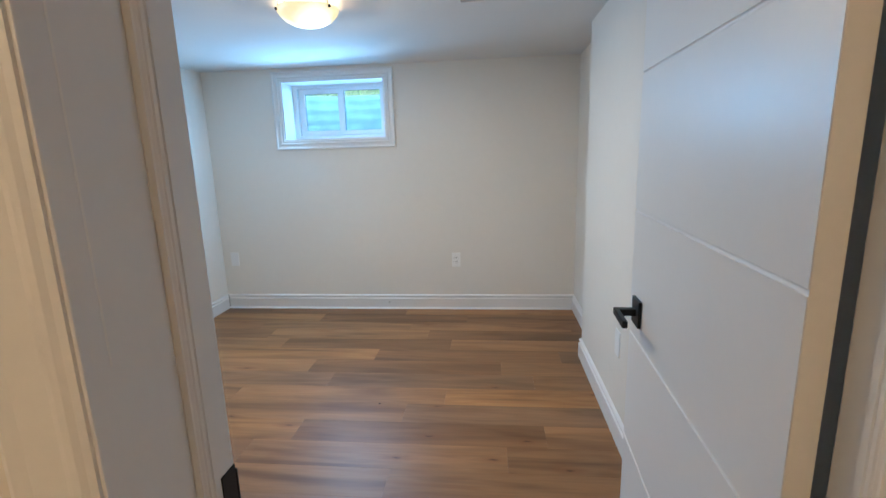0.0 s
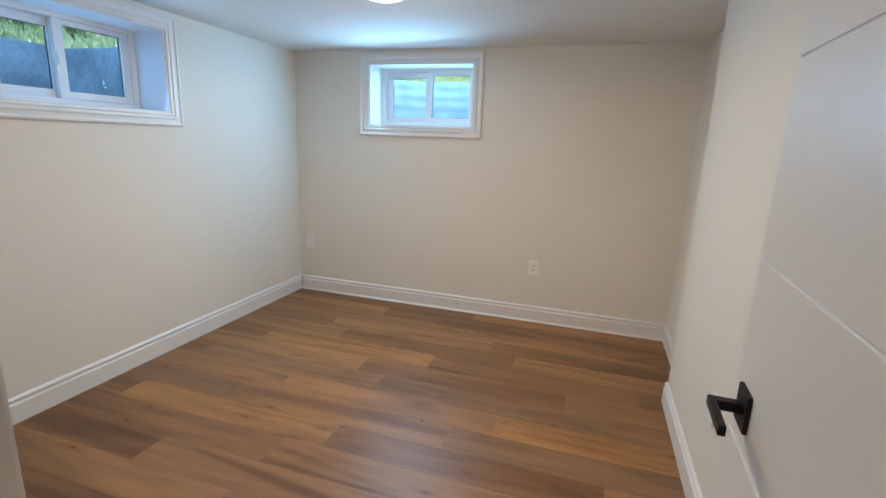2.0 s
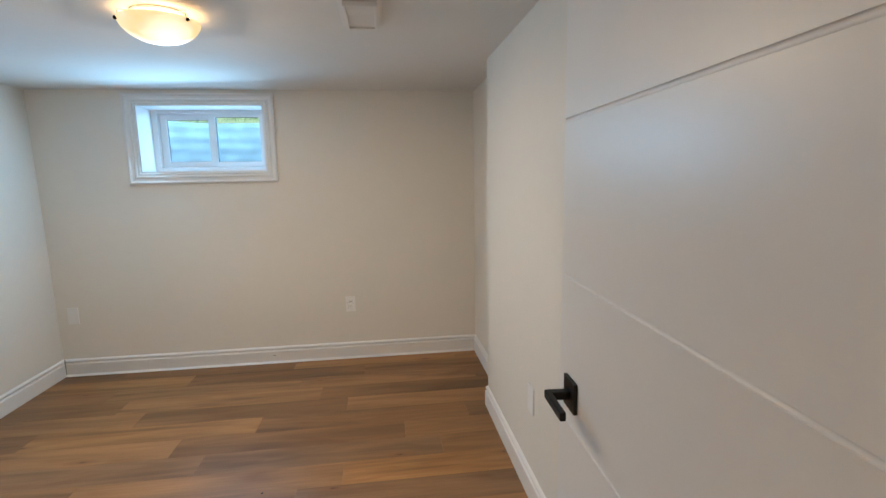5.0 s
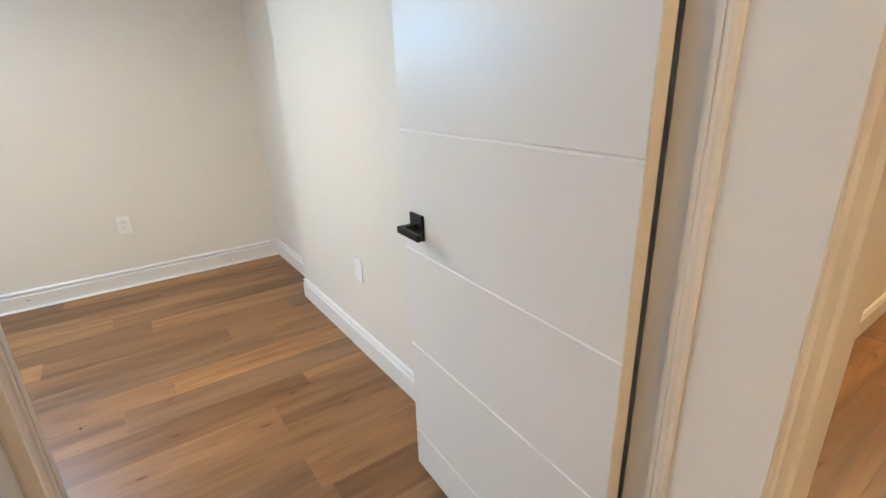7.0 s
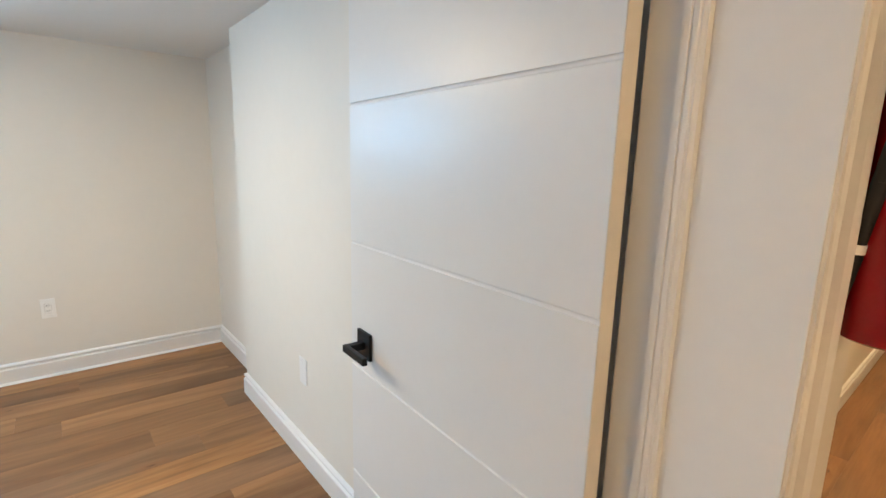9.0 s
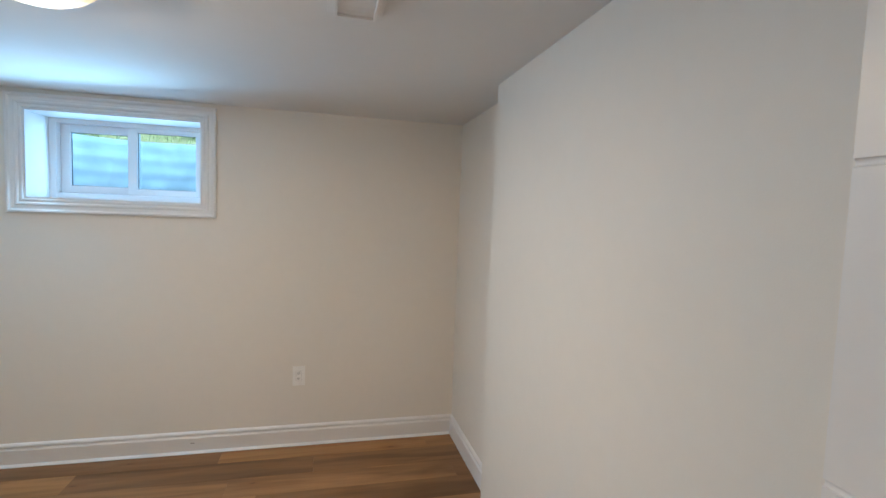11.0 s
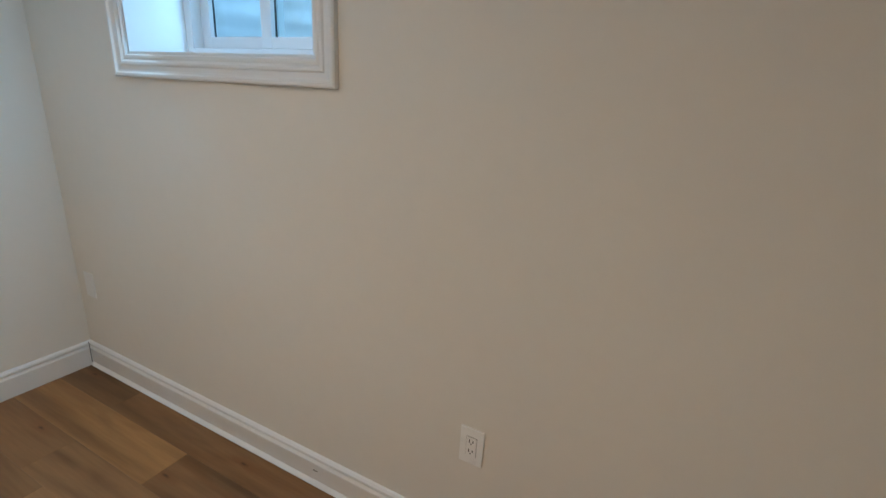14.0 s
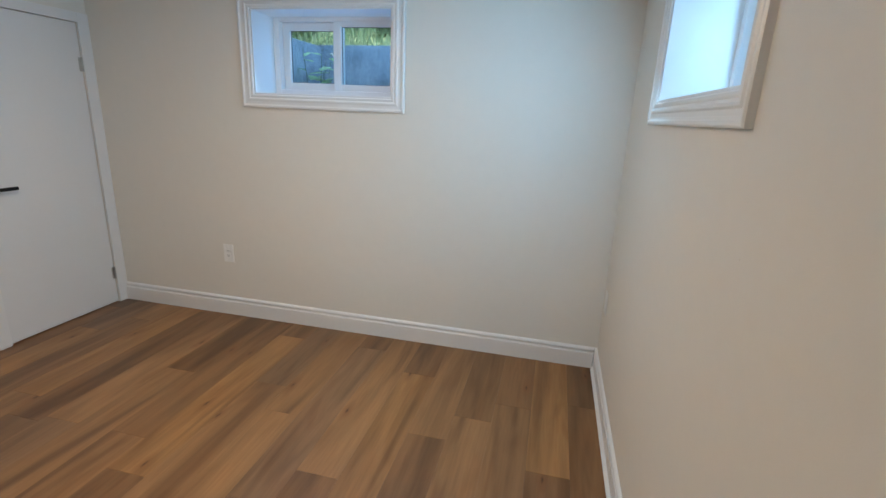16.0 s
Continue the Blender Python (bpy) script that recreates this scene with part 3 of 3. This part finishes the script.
window("window_north", (WIN_N[0], WIN_N[1], WIN_N[2], WIN_N[3]), pose(0, YB, 0), "white vinyl sliding basement window in a deep reveal")
window("window_west", (WIN_W[0], WIN_W[1], WIN_W[2], WIN_W[3]), pose(XL, 0, 0, 0, 0, 90), "white vinyl sliding basement window in a deep reveal", True)

# ---- outside: ground, window wells, plants ----
GZ = 1.99
well_n = (-1.95, -0.75, YB + OUT, 5.93)
well_w = (-3.95, XL - OUT, 2.45, 3.95)
house = (XL - OUT, XFAR + 0.12, YHS - 0.12, YB + OUT)
bm = slab(B(), 2, GZ - 0.25, GZ, -400, 400, -400, 400, [house, well_n, well_w])
structure("ground", bm, M_LAWN, "rough green lawn round the house", "ground")


# Unseen block, its height chosen to keep the sun off the wells.
structure("house_upper_storey", slab(B(), 2, H + 0.2, 3.1, XL - OUT, XFAR + 0.12, YHS - 0.12, YB + OUT), material("shade_block_grey", (0.45, 0.45, 0.44), 0.7, vary=0.06, scale=3), "plain light grey unseen block over the house, shading the window wells", "wall")


def steel_well():
    """A half-round corrugated liner against the north wall."""
    bm = B()
    cx, cy, rx, ry = -1.35, YB + OUT, 0.585, 0.545
    rows, ribs = 57, 7
    lo, hi = 1.30, 2.005
    for skin in (0.0, 0.004):
        grid = []
        for j in range(rows):
            z = lo + (hi - lo) * j / (rows - 1)
            wave = 0.0022 * math.sin(2 * math.pi * ribs * j / (rows - 1)) + skin
            row = []
            for k in range(41):
                a = math.pi * k / 40
                ca, sa = math.cos(a), math.sin(a)
                sq = lambda c: math.copysign(abs(c) ** 0.75, c)
                row.append(bm.verts.new((cx + (rx + wave) * sq(ca), cy + (ry + wave) * sq(sa), z)))
            grid.append(row)
        for j in range(rows - 1):
            for k in range(40):
                bm.faces.new((grid[j][k], grid[j][k + 1], grid[j + 1][k + 1], grid[j + 1][k]))
    return bm


well = thing("steel_window_well", "half-round corrugated galvanised window well liner", "window well", (0, 0, 0))
part("liner", steel_well(), M_GALV, well, smooth=True)
bm = B()
edge = []
for k in range(41):
    a = math.pi * k / 40
    ca, sa = math.cos(a), math.sin(a)
    sq = lambda c: math.copysign(abs(c) ** 0.75, c)
    edge.append(Vector((-1.35 + 0.592 * sq(ca), YB + OUT + 0.552 * sq(sa), 2.008)))
for p, q in zip(edge, edge[1:]):
    rod(bm, p, q, 0.009, sides=8)
part("rolled_rim", bm, M_GALV, well, "rolled galvanised rim", True)
structure("well_floor_north", slab(B(), 2, 1.22, 1.32, *well_n), M_GRAVEL, "grey gravel bed of a window well", "ground")
structure("well_floor_west", slab(B(), 2, 1.22, 1.32, *well_w), M_GRAVEL, "grey gravel bed of a window well", "ground")
bm = B()
box(bm, -3.95, -3.80, 2.45, 3.95, 1.25, 2.02, 0.008)
box(bm, -3.80, XL - OUT, 2.45, 2.56, 1.25, 2.0, 0.008)
box(bm, -3.80, XL - OUT, 3.84, 3.95, 1.25, 2.0, 0.008)
structure("well_wall_west", bm, M_CONC, "dark weathered concrete window well wall", "wall")


def leaf_into(bm, at, way, up, length, width):
    way, up = Vector(way).normalized(), Vector(up)
    side = way.cross(up).normalized() * width / 2
    at = Vector(at)
    droop = Vector((0, 0, -0.18 * length))
    a, t = bm.verts.new(at), bm.verts.new(at + way * length + droop)
    m1, m2 = at + way * length * 0.38, at + way * length * 0.72 + droop * 0.4
    l1, r1, c1 = bm.verts.new(m1 + side), bm.verts.new(m1 - side), bm.verts.new(m1 - Vector(up) * width * 0.12)
    l2, r2, c2 = bm.verts.new(m2 + side * 0.75), bm.verts.new(m2 - side * 0.75), bm.verts.new(m2 - Vector(up) * width * 0.1)
    for f in ((a, c1, l1), (a, r1, c1), (l1, c1, c2, l2), (c1, r1, r2, c2), (l2, c2, t), (c2, r2, t)):
        bm.faces.new(f)


def shrub(name, label, x, y, z, stems, height, spread, leaf, mat, seed, leaves=34):
    rnd = random.Random(seed)
    ob = thing(name, label, "plant", (x, y, z))
    st, lv = B(), B()
    for k in range(stems):
        a = rnd.uniform(0, 2 * math.pi)
        tip = Vector((spread * math.cos(a) * rnd.uniform(0.3, 1), spread * math.sin(a) * rnd.uniform(0.3, 1), height * rnd.uniform(0.55, 1)))
        foot = Vector((0.25 * tip.x, 0.25 * tip.y, 0))
        rod(st, foot, tip, 0.003, 0.0015, sides=5)
        for j in range(leaves):
            f = rnd.uniform(0.03, 1)
            p = foot.lerp(tip, f)
            b = rnd.uniform(0, 2 * math.pi)
            leaf_into(lv, p, (math.cos(b), math.sin(b), rnd.uniform(-0.1, 0.5)), (0, 0, 1), leaf * rnd.uniform(0.6, 1.2), leaf * rnd.uniform(0.4, 0.62))
    part("stems", st, M_STEM, ob)
    part("foliage", lv, mat, ob, "fresh green leaves")
    return ob


def bank_height(x, y):
    d = max(-4.15 - x, y - 6.15, 0)
    return GZ + 0.52 * d / (1 + 0.06 * d) + 0.05 * min(1, d) * noise.noise((x * 0.9, y * 0.9, 0))


bm = B()
STEP = 0.4
grid = {}
for i in range(38):
    for j in range(40):
        x, y = -12 + STEP * i, -4 + STEP * j
        if max(-4.15 - x, y - 6.15) > -STEP:
            grid[i, j] = bm.verts.new((x, y, bank_height(x, y) - (0.02 if max(-4.15 - x, y - 6.15) <= 0 else 0)))
for i, j in list(grid):
    q = [grid.get(k) for k in ((i, j), (i + 1, j), (i + 1, j + 1), (i, j + 1))]
    if all(q):
        bm.faces.new(q)
M_GRASS = material("sunny_grass", (0.52, 0.60, 0.38), 0.8, vary=0.25, scale=9, bump=0.2, bump_scale=60, second=(0.34, 0.43, 0.22))
structure("grass_bank", bm, M_GRASS, "sunny green grass bank rising behind the window wells", "ground", True)
rnd = random.Random(4)


def blades(count, x0, x1, y0, y1, mat, label):
    bm = B()
    for k in range(count):
        x, y = rnd.uniform(x0, x1), rnd.uniform(y0, y1)
        z = bank_height(x, y) - 0.01
        a, hgt, w = rnd.uniform(0, 2 * math.pi), rnd.uniform(0.05, 0.16), rnd.uniform(0.004, 0.012)
        c, sn = math.cos(a), math.sin(a)
        lean = rnd.uniform(0.1, 0.6) * hgt
        p = [bm.verts.new(v) for v in ((x - w * sn, y + w * c, z), (x + w * sn, y - w * c, z), (x + lean * 0.4 * c, y + lean * 0.4 * sn, z + hgt * 0.6), (x + lean * c, y + lean * sn, z + hgt))]
        bm.faces.new((p[0], p[1], p[2]))
        bm.faces.new((p[0], p[2], p[3]))
    tagged(new("grass_blades", mesh_of(bm, "grass_blades", mat)), label, "grass", kind="stuff")


blades(7000, -5.6, -4.1, 1.2, 5.4, M_SHADED_LEAF, "long green grass on the bank, its cool shade in the colour")
blades(1600, -3.6, 0.2, 6.05, 7.6, M_LEAF2, "long bright green grass on the bank")
for k in range(8):
    x, y = -2.7 + 0.4 * k + rnd.uniform(-0.1, 0.1), 6.32 + rnd.uniform(0, 0.5)
    shrub("shrub", "bright leafy green plant growing behind the window well", x, y, bank_height(x, y) - 0.01, 10, 0.42, 0.30, 0.11, M_LEAF2 if k % 3 else M_SHADED_LEAF, 20 + k, 7)
for k in range(7):
    x, y = -4.45 - rnd.uniform(0, 0.4), 1.9 + 0.45 * k
    shrub("shrub", "bright leafy green plant growing behind the window well", x, y, bank_height(x, y) - 0.01, 12, 0.42, 0.32, 0.11, M_SHADED_LEAF if k % 3 else M_LEAF2, 50 + k, 10)
shrub("well_plant", "leafy green plant growing up inside the window well", -3.36, 2.72, 1.32, 8, 0.64, 0.16, 0.12, M_LEAF2, 91, 9)

# ---- ceiling light and vent ----
light = thing("ceiling_light", "flush ceiling light with a glowing alabaster glass bowl", "ceiling light", (LAMP_AT[0], LAMP_AT[1], H))
part("base_pan", lathe(B(), [(0, -0.001), (0.098, -0.001), (0.104, -0.006), (0.100, -0.013), (0.0, -0.013)]), M_TRIM, light, "white metal pan", True)
part("bowl", lathe(B(), [(0.145, -0.034), (0.150, -0.036), (0.148, -0.045), (0.137, -0.064), (0.113, -0.087), (0.079, -0.105), (0.042, -0.115), (0, -0.118),
                         (0, -0.114), (0.041, -0.111), (0.077, -0.101), (0.110, -0.083), (0.133, -0.061), (0.143, -0.044), (0.145, -0.034)]), M_SHADE, light, "glowing alabaster glass bowl", True)
for a in (-28, 92, 212):
    c, sn = math.cos(radians(a)), math.sin(radians(a))
    bm = rod(B(), (0.095 * c, 0.095 * sn, -0.010), (0.141 * c, 0.141 * sn, -0.012), 0.002, sides=8)
    rod(bm, (0.141 * c, 0.141 * sn, -0.010), (0.143 * c, 0.143 * sn, -0.046), 0.002, sides=8)
    clip = part("clip", bm, M_STEEL, light, "small metal clip")
    part("knob", lathe(B(), [(0, -0.052), (0.006, -0.050), (0.008, -0.044), (0.006, -0.039), (0, -0.037)], 14, (0.150 * c, 0.150 * sn, 0)), M_BLACK, clip, "dark finial knob", True)

vent = thing("ceiling_vent", "white louvred air register on the ceiling", "vent", (-0.078, 3.235, H))
bm = B()
box(bm, -0.085, 0.085, -0.165, 0.165, -0.006, 0, 0.002)
part("flange", bm, M_TRIM, vent)
bm = B()
box(bm, -0.066, -0.054, -0.145, 0.145, -0.026, -0.006, 0.002)
box(bm, 0.054, 0.066, -0.145, 0.145, -0.026, -0.006, 0.002)
box(bm, -0.054, 0.054, 0.133, 0.145, -0.026, -0.006, 0.002)
box(bm, -0.054, 0.054, -0.145, -0.133, -0.026, -0.006, 0.002)
part("frame", bm, M_TRIM, vent)
for k in range(9):
    y = -0.120 + 0.030 * k
    bm = box(B(), -0.054, 0.054, -0.0152, 0.0152, -0.001, 0.001)
    bmesh.ops.rotate(bm, verts=bm.verts, cent=(0, 0, 0), matrix=Matrix.Rotation(radians(1), 3, "X"))
    part("slat", moved(bm, 0, y, -0.017), M_TRIM, vent)


# ---- sockets and blank plate ----
def wall_plate(name, label, at, rz, kind):
    """A plate on a wall, its face looking along local -y."""
    ob = thing(name, label, "outlet", at, rz)
    part("plate", box(B(), -0.0385, 0.0385, -0.006, 0, -0.064, 0.064, 0.002), {"duplex": M_PLASTIC, "blank": M_FARWALL}[kind], ob, "white plastic cover plate" if kind == "duplex" else "")
    if kind == "duplex":
        face = part("socket_face", box(B(), -0.0168, 0.0168, -0.0085, -0.0055, -0.0335, 0.0335, 0.0012), M_PLASTIC, ob, "rectangular white socket insert")
        part("insert_gap", box(B(), -0.0178, 0.0178, -0.0064, -0.0058, -0.0345, 0.0345), M_SCUFF, face)
        for z in (0.0175, -0.0175):
            for x, hh in ((-0.006, 0.0055), (0.006, 0.0045)):
                part("slot", box(B(), x - 0.0015, x + 0.0015, -0.0090, -0.0083, z + 0.003 - hh, z + 0.003 + hh), M_SLOT, face)
            part("earth_hole", box(B(), -0.002, 0.002, -0.0090, -0.0083, z - 0.0085, z - 0.0045, 0.0008), M_SLOT, face)
        for z in (0.048, -0.048):
            part("screw", box(B(), -0.002, 0.002, -0.0068, -0.006, z - 0.002, z + 0.002, 0.0004), M_PLASTIC, ob)
    else:
        for z in (0.042, -0.042):
            part("screw", lathe(B(), [(0, 0), (0.003, 0), (0.0025, 0.0012), (0, 0.0014)], 10), M_WALL, ob).matrix_basis = pose(0, -0.0055, z, 90)
    return ob


wall_plate("wall_outlet", "white duplex wall outlet on the painted wall", (-0.312, YB, 0.463), 0, "duplex")
wall_plate("wall_outlet", "white duplex wall outlet under the high window", (XL, 2.432, 0.466), 90, "duplex")
wall_plate("blank_plate", "plain white blank wall plate beside the open door", (XJ, 3.095, 0.481), -90, "blank")
wall_plate("blank_plate", "plain off-white blank wall plate low on the wall", (-2.410, YB, 0.480), 0, "blank")

# ---- fire extinguisher on the hall wall ----
EX, EY, EZ, ER = 0.578, 1.162, 1.259, 0.055
ext = thing("fire_extinguisher", "red fire extinguisher with a paper label on a wall bracket", "fire extinguisher", (EX, EY, EZ))
part("cylinder", lathe(B(), [(0, 0.004), (0.046, 0.0), (ER - 0.001, 0.004), (ER, 0.010), (ER, 0.315), (0.052, 0.335), (0.042, 0.352), (0.028, 0.364), (0.018, 0.370), (0, 0.370)]), M_RED, ext, "glossy red steel cylinder", True)


def wrap(z0, z1, a0, a1, r):
    bm = B()
    n = 24
    rows = [[bm.verts.new((rr * math.cos(radians(a0 + (a1 - a0) * k / n)), rr * math.sin(radians(a0 + (a1 - a0) * k / n)), z)) for k in range(n + 1)]
            for rr, z in ((r, z0), (r + 0.0006, z0), (r + 0.0006, z1), (r, z1))]
    for p, q in zip(rows, rows[1:] + rows[:1]):
        for k in range(n):
            bm.faces.new((p[k], p[k + 1], q[k + 1], q[k]))
    return bm


label = part("label", wrap(0.088, 0.255, 186, 330, ER), M_LABEL, ext, "off-white printed label", True)
M_PRINT = material("label_grey", (0.27, 0.25, 0.22), 0.5, vary=0.15, scale=60)
part("label_band", wrap(0.174, 0.186, 186, 330, ER + 0.0005), M_INK, label, "dark printed band", True)
for z in (0.232, 0.162, 0.1685):
    part("label_rule", wrap(z, z + 0.0018, 186, 330, ER + 0.0005), M_INK, label, smooth=True)
for k, (z, a0, a1) in enumerate(((0.243, 200, 300), (0.221, 215, 320), (0.211, 205, 262), (0.201, 222, 310), (0.193, 205, 290), (0.152, 200, 248), (0.145, 205, 296),
                                 (0.138, 205, 276), (0.131, 212, 300), (0.124, 205, 268), (0.117, 205, 292), (0.101, 200, 262), (0.096, 200, 250))):
    part("print_line", wrap(z, z + 0.0036, a0, a1, ER + 0.0005), M_PRINT, label, smooth=True)
valve = part("valve", rod(B(), (0, 0, 0.368), (0, 0, 0.405), 0.014), M_STEEL, ext, "metal valve", True)
part("carry_handle", box(B(), -0.075, 0.02, -0.010, 0.010, 0.402, 0.412, 0.002), M_BLACK, valve, "black carry handle")
part("squeeze_lever", box(B(), -0.085, 0.01, -0.008, 0.008, 0.426, 0.436, 0.002), M_BLACK, valve, "black squeeze lever")
bm = B()
pts = [Vector((-0.012, -0.006, 0.392)), Vector((-0.045, -0.004, 0.392)), Vector((-0.062, 0.004, 0.365)), Vector((-0.064, 0.014, 0.29)), Vector((-0.055, 0.027, 0.20)), Vector((-0.046, 0.040, 0.12))]
for p, q in zip(pts, pts[1:]):
    rod(bm, p, q, 0.0092, sides=12)
hose = part("hose", bm, M_RUBBER, ext, "black rubber hose", True)
part("hose_band", rod(B(), (-0.0458, 0.0405, 0.112), (-0.0462, 0.0395, 0.124), 0.0105), M_PLASTIC, hose, "white hose collar", True)
part("nozzle", rod(B(), (-0.041, 0.048, 0.050), (-0.0458, 0.0405, 0.113), 0.0075, 0.0105), M_RUBBER, hose, "black nozzle", True)
bracket = part("bracket", box(B(), -0.016, 0.016, 0.0545, 0.0585, 0.05, 0.40, 0.001), M_BLACK, ext, "black wall bracket")
part("strap", wrap(0.190, 0.205, 20, 128, ER + 0.0015), M_BLACK, bracket, "black retaining strap")

# ---- small marks ----
speck = tagged(new("floor_speck", mesh_of(lathe(B(), [(0, 0), (0.006, 0), (0.005, 0.002), (0, 0.003)], 9), "floor_speck", M_SPECK)), "small dark crumb lying on the plank floor", "debris")
speck.matrix_world = pose(-0.646, 3.304, 0.0005)

scuff = box(B(), -0.953, -0.930, YB - 0.0165, YB - 0.0146, 0.064, 0.069, 0.0003)
structure("baseboard_scuff", scuff, M_SCUFF, "small grey scuff on the white baseboard", "baseboard")
mark = box(B(), -0.739, -0.735, YB - 0.0012, YB + 0.001, 1.2245, 1.2275, 0.0004)
structure("wall_mark", mark, M_HALLWALL, "tiny grey mark on the painted wall", "wall")

gap = B()
box(gap, XL + 0.0172, XL + 0.0205, YB - 0.0187, YB - 0.0174, 0.018, 0.1365)
structure("baseboard_gap", gap, M_SPECK, "dark open joint between two baseboards in the corner", "baseboard")

# ---- floor planks ----
PLANK_L, PLANK_W, ROW0 = 1.295, 0.189, 2.932
JOINTS = {-5: -1.335, -3: 0.077, -2: -1.76, -1: 0.073, 0: 0.27, 1: -0.485, 2: -0.272, 3: 0.26, 4: -1.232, 5: -0.823, 6: -1.597, 7: -1.793, 9: -1.50}
M_PLANKS = [plank_material("plank_tan", (0.259, 0.136, 0.056), (0.196, 0.097, 0.039), 0.4),
            plank_material("plank_brown", (0.199, 0.101, 0.041), (0.150, 0.073, 0.029), 0.4),
            plank_material("plank_grey_brown", (0.203, 0.113, 0.055), (0.158, 0.085, 0.040), 0.3),
            plank_material("plank_honey", (0.308, 0.158, 0.058), (0.233, 0.113, 0.040), 0.7)]
TONES = {(0, -2): 3, (0, -1): 1, (0, 0): 0, (1, -1): 0, (1, -2): 2, (1, 0): 2, (2, 0): 3, (2, -1): 0, (2, -2): 0, (3, -1): 2, (3, 0): 0, (3, -2): 2, (4, 0): 1, (4, -1): 0,
         (5, -1): 3, (5, 0): 1, (-1, -1): 0, (-1, -2): 1, (-1, 0): 0, (-2, 0): 0, (-2, -1): 1, (-3, 0): 0, (-3, -1): 2, (-4, 0): 0, (-4, -1): 2, (-5, 0): 0, (-5, -1): 3, (-6, 0): 0, (-6, -1): 0, (6, 0): 1, (6, -1): 0, (7, -1): 0, (7, 0): 0,
         (9, -1): 3, (9, 0): 1, (8, -1): 0, (8, 0): 1}
SHARED = {}


def plank_mesh(length, width):
    key = (round(length, 4), round(width, 4))
    if key not in SHARED:
        e, d, t = 0.0006, 0.0005, 0.0105
        g = 0.0001
        bm = B()
        rings = [[bm.verts.new((x, y, z)) for x, y in ((i, i), (length - i, i), (length - i, width - i), (i, width - i))] for i, z in ((g, -t), (g, -d), (g + e, 0))]
        for p, q in zip(rings, rings[1:]):
            for k in range(4):
                bm.faces.new((p[k], p[(k + 1) % 4], q[(k + 1) % 4], q[k]))
        bm.faces.new(rings[-1])
        me = mesh_of(bm, "plank", [M_PLANKS[0]])
        SHARED[key] = me
    return SHARED[key]


rnd, aside = random.Random(11), random.Random(7)
X0, X1, Y0, Y1 = XL - 0.004, XFAR, YHS, YB + 0.004
row = math.floor((Y0 - ROW0) / PLANK_W)
while ROW0 + row * PLANK_W < Y1:
    y0, y1 = max(Y0, ROW0 + row * PLANK_W), min(Y1, ROW0 + (row + 1) * PLANK_W)
    dice = aside if row < -17 else rnd
    start = JOINTS.get(row, dice.uniform(-1.2, 0))
    while start > X0:
        start -= PLANK_L
    ref = JOINTS.get(row, start)
    end = X1 if y0 < YE else XR + 0.05
    while start < end:
        a, b = max(start, X0), min(start + PLANK_L, end)
        if b - a > 0.01 and (y0 < YHN or a < XR or b > XE):
            ob = new("plank", plank_mesh(b - a, y1 - y0))
            ob.parent = floor
            ob.location = (a, y0, 0)
            index = round((start - ref) / PLANK_L)
            # Hall rows draw more brown planks, so their colour carries the hall's dimness.
            tone = TONES.get((row, index), dice.choice((1, 1, 0, 2)) if y0 < YS else dice.choice((0, 0, 1, 1, 2, 3)))
            ob.material_slots[0].link = "OBJECT"
            ob.material_slots[0].material = M_PLANKS[tone]
        start += PLANK_L
    row += 1
